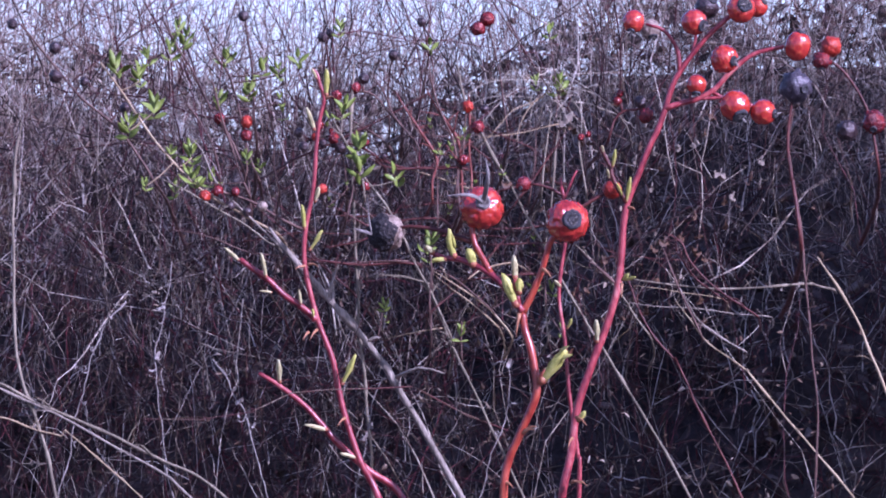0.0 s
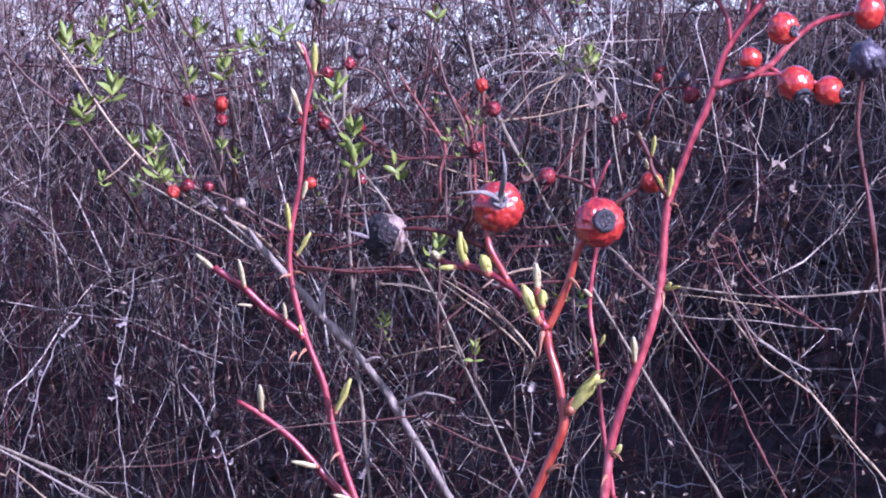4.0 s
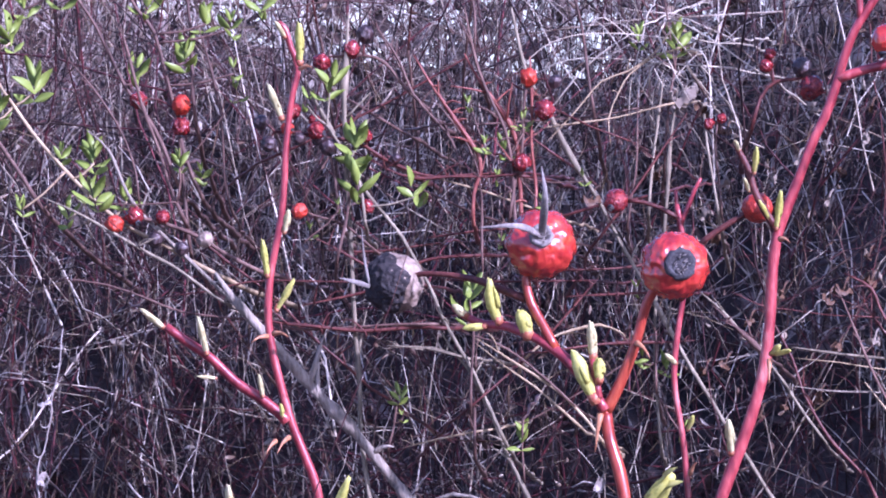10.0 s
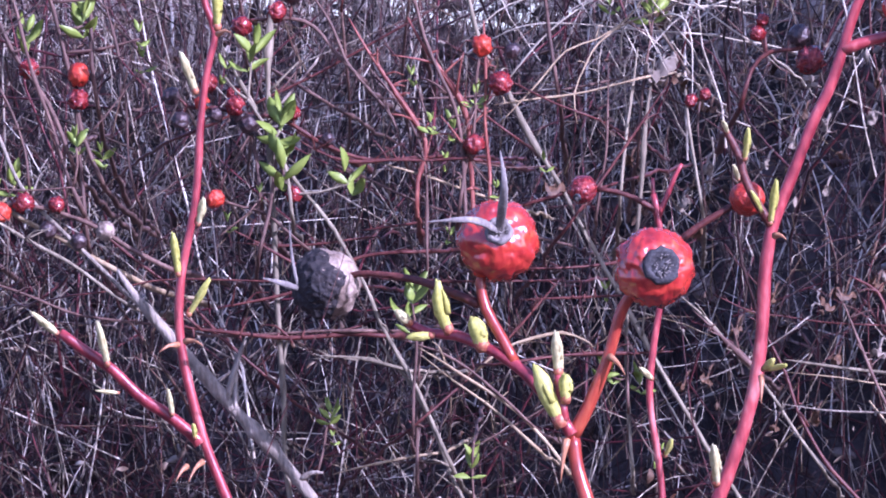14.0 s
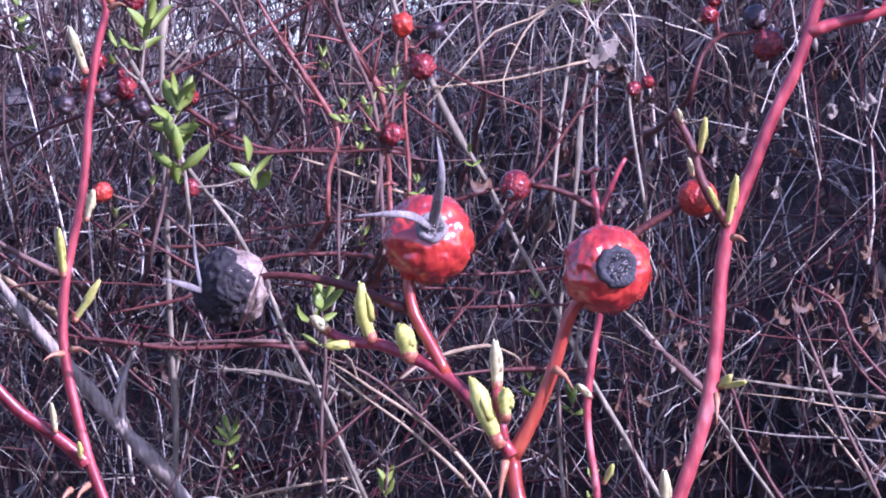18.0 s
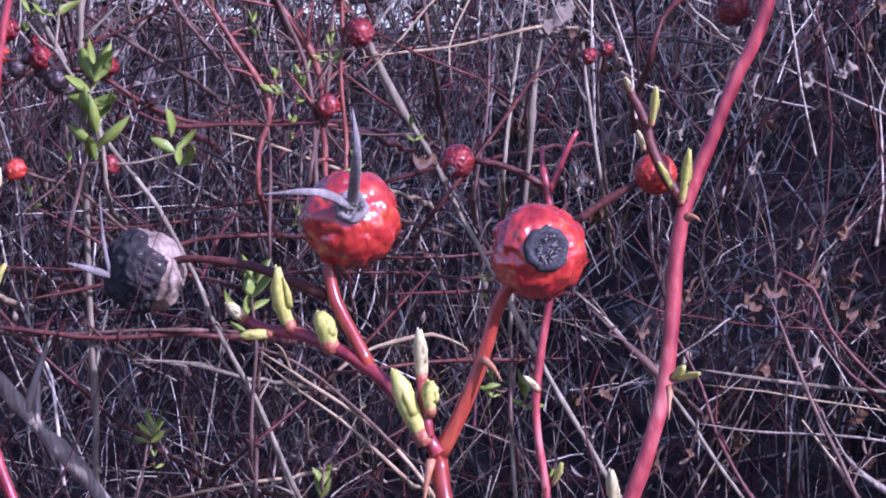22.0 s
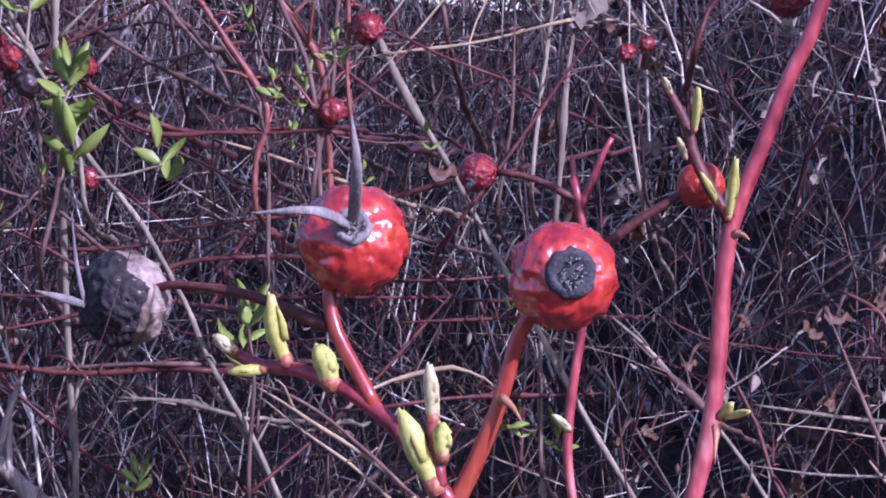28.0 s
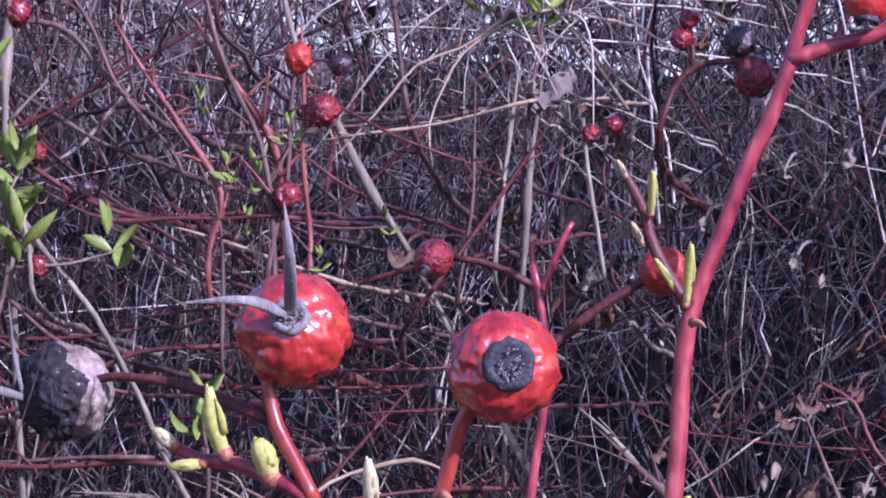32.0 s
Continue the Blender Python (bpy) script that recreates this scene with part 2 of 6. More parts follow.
def tube(line, radii, sides=8, rough=0.0, flat=1.0):
    """Vertices and faces of a round rod along a line."""
    line = np.asarray(line, float)
    n = len(line)
    radii = np.interp(np.linspace(0, 1, n), np.linspace(0, 1, len(radii)), radii)
    tan = np.gradient(line, axis=0)
    tan /= np.linalg.norm(tan, axis=1)[:, None] + 1e-12
    ref = np.array([0.0, 1.0, 0.0]) if abs(tan[0][1]) < 0.8 else np.array([1.0, 0.0, 0.0])
    u = np.cross(tan, ref)
    u /= np.linalg.norm(u, axis=1)[:, None] + 1e-12
    w = np.cross(tan, u)
    ang = np.arange(sides) * 2 * math.pi / sides
    rr = radii[:, None] * (1 + rough * RNG.normal(size=(n, sides))) if rough else radii[:, None] * np.ones((1, sides))
    v = line[:, None, :] + rr[:, :, None] * (np.cos(ang)[None, :, None] * u[:, None, :] + flat * np.sin(ang)[None, :, None] * w[:, None, :])
    faces = []
    for i in range(n - 1):
        for k in range(sides):
            k2 = (k + 1) % sides
            faces.append((i * sides + k, i * sides + k2, (i + 1) * sides + k2, (i + 1) * sides + k))
    faces.append(tuple(range(sides))[::-1])
    faces.append(tuple(range((n - 1) * sides, n * sides)))
    return v.reshape(-1, 3), faces


def merge(pieces):
    vs, fs, base = [], [], 0
    for v, f in pieces:
        vs.append(v)
        fs.extend([tuple(i + base for i in face) for face in f])
        base += len(v)
    return np.vstack(vs), fs


def mesh_of(name, geom, mat, origin):
    v, f = geom
    me = bpy.data.meshes.new(name)
    me.from_pydata((np.asarray(v) - np.asarray(origin)).tolist(), [], f)
    me.polygons.foreach_set("use_smooth", [True] * len(me.polygons))
    me.materials.append(mat)
    return me


PLACE = {}


def thing(name, at, label, category, group=""):
    ob = new(name)
    ob.empty_display_size = 0.02
    ob.location = at
    PLACE[ob] = Vector(at)
    return tagged(ob, label, category, group)


def part(name, geom, mat, parent, label="", at=None):
    """One mesh under a thing or a part, built from world coordinates."""
    at = Vector(at if at is not None else np.asarray(geom[0]).mean(axis=0))
    ob = new(name, mesh_of(name, geom, mat, at))
    ob.parent = parent
    ob.location = at - PLACE[parent]
    PLACE[ob] = at
    return tagged(ob, label) if label else ob


def whole(name, geom, mat, label, category, group="", kind=""):
    """A thing that is one mesh."""
    at = Vector(np.asarray(geom[0]).mean(axis=0))
    ob = new(name, mesh_of(name, geom, mat, at))
    ob.location = at
    PLACE[ob] = at
    return tagged(ob, label, category, group, kind)


def unit(v):
    v = np.asarray(v, float)
    return v / (np.linalg.norm(v) + 1e-12)


def sideways(axis):
    axis = unit(axis)
    u = unit(np.cross(axis, (0.3, 0.1, 1.0)))
    return u, np.cross(axis, u)


def hip_shell(c, r, axis, wrinkle, long=1.08, lat=16, lon=22, seed=0.0):
    """A rounded fruit, drawn in at stalk and calyx, with shrivelled skin."""
    axis = unit(axis)
    u, w = sideways(axis)
    verts, faces = [], []
    for i in range(lat + 1):
        a = math.pi * i / lat
        for k in range(lon):
            b = 2 * math.pi * k / lon
            d = np.array((math.sin(a) * math.cos(b), math.sin(a) * math.sin(b), -math.cos(a)))
            q = Vector((d[0] * 2.1 + seed, d[1] * 2.1 + seed * 2, d[2] * 1.5))
            fold = 1 - abs(noise.noise(q * 2.3)) * 2.2
            fine = 1 - abs(noise.noise(q * 5.2)) * 2.2
            lump = noise.noise(q * 1.5) + 0.6 * noise.noise(q * 3.1)
            m = 1 + wrinkle * (0.8 * lump + (fold - 0.4) * 0.5 + (fine - 0.4) * 0.32) * math.sin(a) ** 0.7
            pinch = 1 - 0.10 * max(0.0, d[2]) ** 6 - 0.05 * max(0.0, -d[2]) ** 6
            verts.append(np.asarray(c) + r * m * (d[0] * u + d[1] * w + d[2] * long * pinch * axis))
    for i in range(lat):
        for k in range(lon):
            k2 = (k + 1) % lon
            faces.append((i * lon + k, i * lon + k2, (i + 1) * lon + k2, (i + 1) * lon + k))
    return np.array(verts), faces


def crown(c, r, axis, height, sides=14, seed=0):
    """The ragged, hollow end of a fruit."""
    rnd = random.Random(seed)
    axis = unit(axis)
    u, w = sideways(axis)
    rings = [(1.0, -0.6), (1.06, 0.3), (0.98, 1.0), (0.72, 1.05), (0.5, 0.45), (0.22, 0.55), (0.05, 0.8)]
    verts, faces = [], []
    jag = [1 + rnd.uniform(-0.09, 0.09) for _ in range(sides)]
    for i, (a, h) in enumerate(rings):
        for k in range(sides):
            b = 2 * math.pi * k / sides
            j = jag[k] if i < 5 else 1
            verts.append(np.asarray(c) + r * a * j * (math.cos(b) * u + math.sin(b) * w) + axis * height * h * (j if i > 1 else 1))
    for i in range(len(rings) - 1):
        for k in range(sides):
            k2 = (k + 1) % sides
            faces.append((i * sides + k, i * sides + k2, (i + 1) * sides + k2, (i + 1) * sides + k))
    faces.append(tuple(range((len(rings) - 1) * sides, len(rings) * sides)))
    return np.array(verts), faces


def tuft(c, r, axis, height, seed):
    """Short dried threads standing in the calyx."""
    rnd = random.Random(seed)
    axis = unit(axis)
    u, w = sideways(axis)
    pieces = []
    for i in range(34):
        a, q = rnd.uniform(0, 6.3), r * math.sqrt(rnd.random())
        p = np.asarray(c) + q * (math.cos(a) * u + math.sin(a) * w) + axis * height * 0.2
        d = axis + 0.7 * (math.cos(a) * u + math.sin(a) * w) * rnd.uniform(-0.6, 1)
        pieces.append(tube(np.array([p, p + d * height * 0.5, p + d * height * rnd.uniform(0.8, 1.1)]), [r * 0.07, r * 0.05, r * 0.09], 5))
    return merge(pieces)


def bud_geom(a, b, r, bend=(0, 0, 0)):
    """A swelling leaf bud from its foot a to its tip b, made of folded scales."""
    a, b = np.asarray(a, float), np.asarray(b, float)
    mid = (a + b) / 2 + np.asarray(bend)
    line = spline([a, mid, b], np.linalg.norm(b - a) / 8)
    outer = tube(line, [r * 0.5, r * 0.66, r * 0.74, r * 0.66, r * 0.26], 12, 0.1)
    d = b - a
    u, w = sideways(d)
    tip1 = tube(spline([a + d * 0.45 + u * r * 0.6, a + d * 0.75 + u * r * 0.6, a + d * 1.04 + u * r * 0.3], r), [r * 0.34, r * 0.36, r * 0.08], 6, 0, 0.5)
    tip2 = tube(spline([a + d * 0.35 - u * r * 0.6, a + d * 0.6 - u * r * 0.7, a + d * 0.85 - u * r * 0.45], r), [r * 0.3, r * 0.3, r * 0.06], 6, 0, 0.5)
    return merge([outer, tip1, tip2])


def thorn_geom(a, b, r):
    a, b = np.asarray(a, float), np.asarray(b, float)
    mid = a * 0.45 + b * 0.55 + np.array((0, 0, 0.12 * np.linalg.norm(b - a)))
    return tube(spline([a, mid, b], np.linalg.norm(b - a) / 4), [r, r * 0.5, r * 0.08], 6)


def blade(a, b, width, lift=0.25, fold=0.25, normal=None):
    """A leaf blade with a folded midrib, bent along its length, 6 stations, with a slight thickness."""
    a, b = np.asarray(a, float), np.asarray(b, float)
    d = b - a
    n = unit(normal) if normal is not None else sideways(d)[0]
    s = unit(np.cross(unit(d), n))
    n = np.cross(s, unit(d))
    L = np.linalg.norm(d)
    verts, faces = [], []
    st = [(0, 0.06), (0.2, 0.62), (0.45, 1.0), (0.7, 0.8), (0.88, 0.42), (1.0, 0.03)]
    for t, wd in st:
        c = a + d * t + n * lift * L * math.sin(t * math.pi) * 0.5
        e = s * width * 0.5 * wd
        up = n * fold * width * 0.5 * wd
        verts += [c - e + up, c, c + e + up, c - n * 0.00012]
    for i in range(len(st) - 1):
        p, q = i * 4, (i + 1) * 4
        faces += [(p, p + 1, q + 1, q), (p + 1, p + 2, q + 2, q + 1), (p, q, q + 3, p + 3), (p + 3, q + 3, q + 2, p + 2)]
    return np.array(verts), faces


def crumple(c, size, seed, depth=0.35):
    """A dry crumpled leaf: one sheet, torn in outline and folded over itself."""
    rnd = random.Random(seed)
    c = np.asarray(c, float)
    u = unit((rnd.uniform(-1, 1), rnd.uniform(-0.4, 0.4), rnd.uniform(-1, 1)))
    v, w = sideways(u)
    n, off = 9, rnd.uniform(0, 50)
    verts, faces = [], []
    for i in range(n):
        for k in range(n):
            a, b = i / (n - 1) - 0.5, k / (n - 1) - 0.5
            taper = 1 - 1.5 * abs(a) ** 1.6 + 0.25 * noise.noise(Vector((a * 6, off, b)))
            q = Vector((a * 3.2 + off, b * 3.2, off))
            lift = noise.noise(q) + 0.5 * noise.noise(q * 2.3)
            roll = b * taper * 3.4
            verts.append(c + size * (u * a + v * 0.32 * math.sin(roll) + w * (0.25 * (1 - math.cos(roll)) + depth * 0.6 * lift)))
    for i in range(n - 1):
        for k in range(n - 1):
            faces.append((i * n + k, i * n + k + 1, (i + 1) * n + k + 1, (i + 1) * n + k))
    return np.array(verts), faces


def leaf_spray(c, size, count, seed):
    """A young shoot end: opposite pairs of folded oval leaves, the top ones upright, the lower ones drooping."""
    rnd = random.Random(seed)
    c = np.asarray(c, float)
    pieces = []
    pairs = max(2, (count + 1) // 2)
    lean = np.array((rnd.uniform(-0.35, 0.35), rnd.uniform(-0.3, 0.1), 1.0))
    turn = rnd.uniform(0, 3.1)
    for i in range(pairs):
        f = i / max(1, pairs - 1)
        root = c + unit(lean) * (f - 0.5) * 0.7 * size
        for side in (0, 1):
            az = turn + i * 1.45 + side * math.pi + rnd.uniform(-0.3, 0.3)
            tilt = (1.5 - 0.95 * f) * rnd.uniform(0.7, 1.2)
            d = np.array((math.cos(az) * math.sin(tilt), 0.8 * math.sin(az) * math.sin(tilt), math.cos(tilt))) + 0.25 * lean
            L = size * (0.95 - 0.35 * abs(f - 0.45)) * rnd.uniform(0.7, 1.1)
            pieces.append(blade(root, root + unit(d) * L, L * rnd.uniform(0.24, 0.42), rnd.uniform(-0.7, 0.35), rnd.uniform(0.2, 0.9), (rnd.uniform(-0.8, 0.8), -1, rnd.uniform(-0.2, 0.9))))
    return pieces


# ---- ground: flat in front, a bank behind the roses, level to the horizon beyond ----
def bank(y):
    t = min(1.0, max(0.0, (y - 0.14) / 0.93))
    return 1.11 * (t * 0.45 + 0.55 * t * t * (3 - 2 * t))


def ground_height(x, y):
    crest = 0.06 * noise.noise(Vector((x * 5.2, 3.1, 0.0))) * 0.5 + 0.02 * noise.noise(Vector((x * 17.0, 8.0, 0.0))) + 0.09 * min(0.6, max(0.0, x))
    low = max(0.0, 1 - ((x + 0.03) / 0.17) ** 2)
    crest -= 0.036 * low * low
    crest *= min(1.0, max(0.0, (y - 0.6) * 2.5)) * max(0.0, 1 - (abs(x) / 8) ** 2)
    return plain_height(x, y) + crest


def plain_height(x, y):
    near = max(0.0, 1 - (abs(x) / 8) ** 2) * max(0.0, 1 - (abs(y) / 9) ** 2)
    q = Vector((x * 1.3, y * 1.3, 0.0))
    return bank(y) + near * (0.05 * noise.noise(q) + 0.02 * noise.noise(q * 4.1)) - 0.02


def build_ground():
    ys = [-900, -300, -100, -40, -15, -8] + list(np.arange(-5, 5, 0.12)) + [5.5, 7, 10, 20, 50, 150, 400, 900]
    xs = [-900, -300, -100, -40, -15, -8, -5] + list(np.arange(-3, 3.01, 0.12)) + [5, 8, 15, 40, 100, 300, 900]
    verts = [(x, y, ground_height(x, y)) for y in ys for x in xs]
    n = len(xs)
    faces = [(j * n + i, j * n + i + 1, (j + 1) * n + i + 1, (j + 1) * n + i) for j in range(len(ys) - 1) for i in range(n - 1)]
    return whole("ground", (np.array(verts), faces), M_GROUND, "dark leaf mould on a bank under the thicket", "ground", kind="structure")


build_ground()


# ---- fruit, buds and thorns ----
def husk(c, r, axis, wrinkle, long, seed, reach):
    """The blackened husk over the calyx half of a dried fruit, ragged at its edge."""
    lat, lon = 100, 132
    v, f = hip_shell(c, r * 1.02, axis, wrinkle, long, lat, lon, seed)
    edge = [int(lat * (1 - reach + 0.09 * noise.noise(Vector((math.cos(k / lon * 6.283) * 2, math.sin(k / lon * 6.283) * 2, seed))))) for k in range(lon)]
    keep = [face for i, face in enumerate(f) if i // lon >= edge[i % lon]]
    used = sorted({q for face in keep for q in face})
    place = {q: n for n, q in enumerate(used)}
    return v[used], [tuple(place[q] for q in face) for face in keep]


def fruit(parent, c, r, axis=(0.1, -1, 0.1), mat=None, wrinkle=0.06, long=1.05, calyx=0.3, label="", sepals=(), seed=1.0, cup=M_CALYX, fine=True, cap=0.0):
    c, axis = np.asarray(c, float), unit(axis)
    shell = hip_shell(c, r, axis, wrinkle, long, *((44, 60) if fine else (16, 22)), seed)
    ob = part("hip", shell, mat or M_HIP, parent, label, at=c)
    if cap:
        part("husk", husk(c, r, axis, wrinkle, long, seed, cap), M_HUSK, ob, "blackened calyx husk", at=c)
    if calyx:
        end = c + axis * r * long * (0.90 - 0.16 * calyx * calyx)
        part("calyx", crown(end, r * calyx, axis, r * 0.17, 20, seed=int(seed * 7)), cup, ob, "black dried calyx" if cup == M_CALYX else "grey dried calyx")
        if fine:
            part("stamen_tuft", tuft(end, r * calyx * 0.5, axis, r * 0.22, int(seed * 11)), M_SEPAL, ob, "grey dried stamens")
    for tip, mid, w in sepals:
        root = c + axis * r * long * 0.95
        line = spline([root, mid, tip], 0.0012)
        part("sepal", tube(line, [w * 0.8, w, w * 0.85, w * 0.55, w * 0.12], 8, 0.06, 0.45), M_SEPAL, ob, "grey withered sepal")
    return ob


def bud(parent, a, b, r, mat=M_BUD, bend=(0, 0, 0), label="swelling yellow-green leaf bud"):
    ob = part("bud", bud_geom(a, b, r, bend), mat, parent, label, at=a)
    a, b = np.asarray(a, float), np.asarray(b, float)
    d, (u, w) = unit(b - a), sideways(b - a)
    foot = tube(np.array([a - d * r * 0.4, a + d * r * 0.2, a + d * r * 0.8]), [r * 0.5, r * 0.66, r * 0.55], 9, 0.05)
    flap = tube(spline([a + u * r * 0.5, a + u * r * 0.72 + d * r * 0.8, a + u * r * 0.8 + d * r * 1.9], r), [r * 0.28, r * 0.3, r * 0.05], 6, 0, 0.5)
    part("bud_scale", merge([foot, flap]), M_SCALE, ob, "pinkish scale at the bud's foot", at=a)
    return ob


def thorn(parent, a, b, r=0.0012):
    return part("thorn", thorn_geom(a, b, r), M_THORN, parent, "orange-brown thorn", at=a)


def stem(parent, points, radii, mat=M_STEM, name="stem", label="", step=0.0025):
    line = spline(points, step)
    along = np.interp(np.linspace(0, 1, len(line)), np.linspace(0, 1, len(radii)), radii) * 0.62
    along *= np.array([1 + 0.07 * noise.noise(Vector((p[0] * 90, p[2] * 90, 2.0))) + 0.14 * max(0.0, noise.noise(Vector((p[2] * 170, p[0] * 60, 7.0))) - 0.25) for p in line])
    v, f = tube(line, along, 14, 0.025)
    return part(name, (v, f), mat, parent, label, at=line[0])


# ---- rose shoot with three large hips ----
shoot = thing("rose_shoot", (0.03, 0.03, 0.0), "red thorny rose shoot bearing three large shrivelled hips", "rose shoot")
stem(shoot, [(0.030, 0.03, -0.03), (0.012, 0.03, 0.3), (0.000, 0.02, 0.6), (0.0065, 0.005, 0.82)] + [(0.0074, -0.0041, 0.8710), (0.0095, -0.0050, 0.8873), (0.0157, -0.0081, 0.9023), (0.0219, -0.0111, 0.9168), (0.0226, -0.0115, 0.9240)] + [(0.0201, -0.0103, 0.9398), (0.0174, -0.0087, 0.9488)] + [(0.0161, -0.0081, 0.9579)], [0.0042, 0.0040, 0.0036, 0.0033, 0.0030], M_STALK, label="orange-red main stem")
stem(shoot, [(0.0161, -0.0081, 0.9574), (0.0204, -0.0099, 0.9658), (0.0246, -0.0117, 0.9757), (0.0264, -0.0124, 0.9818), (0.0281, -0.0132, 0.9878), (0.0302, -0.0142, 0.9920), (0.0342, -0.0160, 0.9962)], [0.0030, 0.0027, 0.0024, 0.0024, 0.0022], M_STALK, "hip_stalk")
stem(shoot, [(0.0161, -0.0101, 0.9579), (0.0113, -0.0077, 0.9651), (0.0042, -0.0042, 0.9736), (-0.0040, -0.0003, 0.9792), (-0.0132, 0.0040, 0.9830), (-0.0197, 0.0070, 0.9836), (-0.0252, 0.0095, 0.9862), (-0.0286, 0.0111, 0.9886)], [0.0026, 0.0026, 0.0024, 0.0022, 0.0016], M_STEM, "side_twig")
stem(shoot, [(0.0015, -0.0029, 0.9763), (-0.0021, -0.0011, 0.9833), (-0.0056, 0.0005, 0.9897), (-0.0070, 0.0012, 0.9964), (-0.0059, 0.0007, 1.0012)], [0.0024, 0.0022, 0.0021], M_STALK, "hip_stalk")
stem(shoot, [(-0.0073, 0.0023, 0.9910), (-0.0131, 0.0050, 0.9933), (-0.0215, 0.0089, 0.9966), (-0.0302, 0.0128, 0.9983), (-0.0381, 0.0164, 0.9987), (-0.0429, 0.0185, 0.9973)], [0.0021, 0.0017, 0.0013, 0.0013], M_DARKSTEM, "hip_stalk", "dark withered stalk")
fruit(shoot, (-0.0026, 0.0012, 1.0068), 0.0100, (0.06, -1, 0.28), M_HIP, 0.12, 1.0, 0.34, "large red shrivelled hip with two grey sepals", seed=2.0, cup=M_SEPAL,
      sepals=[((-0.0016, -0.0209, 1.0295), (-0.0006, -0.0215, 1.0207), 0.00128), ((-0.0201, -0.0206, 1.0117), (-0.0086, -0.0179, 1.0121), 0.00118)])
fruit(shoot, (0.0369, -0.0173, 1.0000), 0.0097, (0.20, -1, 0.06), M_HIP, 0.12, 0.98, 0.46, "large red wrinkled hip with a black calyx", seed=5.0)
fruit(shoot, (-0.0466, 0.0212, 0.9961), 0.0086, (-0.88, -0.62, -0.12), M_HIP_GREY, 0.11, 1.04, 0.0, "grey-brown dried hip, black on its calyx side", seed=9.0, cap=0.46,
      sepals=[((-0.0625, 0.0120, 0.9978), (-0.0582, 0.0140, 0.9966), 0.00085), ((-0.0556, 0.0130, 1.0125), (-0.0550, 0.0150, 1.0035), 0.00045)])
bud(shoot, (0.0131, -0.0106, 0.9610), (0.0068, -0.0113, 0.9754), 0.00306)
bud(shoot, (-0.0066, -0.0000, 0.9802), (-0.0087, -0.0020, 0.9875), 0.00306)
bud(shoot, (-0.0152, 0.0040, 0.9842), (-0.0176, 0.0001, 0.9968), 0.00234, bend=(-0.001, 0, 0))
bud(shoot, (-0.0192, 0.0058, 0.9831), (-0.0258, 0.0058, 0.9825), 0.00162, M_BUD)
bud(shoot, (-0.0251, 0.0085, 0.9863), (-0.0286, 0.0071, 0.9893), 0.00198, M_BUD_PALE, label="pinkish bud tip")
stem(shoot, [(0.0143, -0.0111, 0.9616), (0.0133, -0.0105, 0.9674), (0.0126, -0.0100, 0.9735)], [0.0019, 0.0021, 0.0017], M_STEM, "side_twig")
bud(shoot, (0.0127, -0.0101, 0.9735), (0.0122, -0.0117, 0.9839), 0.00198, M_BUD_PALE)
bud(shoot, (0.0144, -0.0120, 0.9667), (0.0146, -0.0140, 0.9732), 0.00216, M_BUD)
thorn(shoot, (0.0147, -0.0094, 0.9570), (0.0130, -0.0107, 0.9458), 0.00118)
thorn(shoot, (0.0254, -0.0140, 0.9777), (0.0294, -0.0179, 0.9731), 0.00103)
bud(shoot, (0.0246, -0.0155, 0.9252), (0.0359, -0.0237, 0.9392), 0.00342, label="opening yellow leaf bud")
part("young_leaf", blade((0.0310, -0.0194, 0.9340), (0.0388, -0.0271, 0.9372), 0.00301), M_BUD, shoot)
part("young_leaf", blade((0.0322, -0.0199, 0.9352), (0.0372, -0.0283, 0.9414), 0.00301), M_BUD, shoot)
thorn(shoot, (0.0168, -0.0096, 0.9018), (0.0227, -0.0155, 0.9039), 0.00108)
thorn(shoot, (0.0164, -0.0095, 0.9012), (0.0215, -0.0149, 0.9024), 0.00103)
thorn(shoot, (0.0074, -0.0047, 0.8783), (0.0121, -0.0100, 0.8750), 0.00103)

# ---- tall rose shoot without fruit ----
shoot = thing("rose_shoot", (0.02, 0.06, 0.0), "crimson rose shoot with pale buds and no fruit", "rose shoot")
stem(shoot, [(0.02, 0.06, -0.03), (-0.005, 0.05, 0.35), (-0.025, 0.03, 0.65), (-0.037, 0.022, 0.83)] + [(-0.0497, 0.0400, 0.8717), (-0.0582, 0.0400, 0.8888), (-0.0649, 0.0400, 0.9085), (-0.0683, 0.0400, 0.9220)] + [(-0.0711, 0.0400, 0.9362), (-0.0743, 0.0400, 0.9449), (-0.0782, 0.0400, 0.9551), (-0.0813, 0.0400, 0.9663), (-0.0838, 0.0400, 0.9772), (-0.0848, 0.0400, 0.9866), (-0.0843, 0.0400, 0.9972), (-0.0826, 0.0400, 1.0065), (-0.0806, 0.0400, 1.0165), (-0.0796, 0.0400, 1.0272), (-0.0788, 0.0400, 1.0399), (-0.0772, 0.0400, 1.0512), (-0.0752, 0.0400, 1.0604), (-0.0773, 0.0400, 1.0669), (-0.0787, 0.0400, 1.0720), (-0.0809, 0.0400, 1.0742)],
     [0.0049, 0.0048, 0.0046, 0.0043, 0.0039, 0.0035, 0.0024, 0.0014], M_STEM)
stem(shoot, [(-0.0793, 0.0360, 0.9552), (-0.0817, 0.0360, 0.9580), (-0.0879, 0.0360, 0.9629), (-0.0948, 0.0360, 0.9675), (-0.1015, 0.0360, 0.9742), (-0.1085, 0.0360, 0.9791), (-0.1151, 0.0360, 0.9840)], [0.0026, 0.0025, 0.0022, 0.0020], M_STEM, "side_twig")
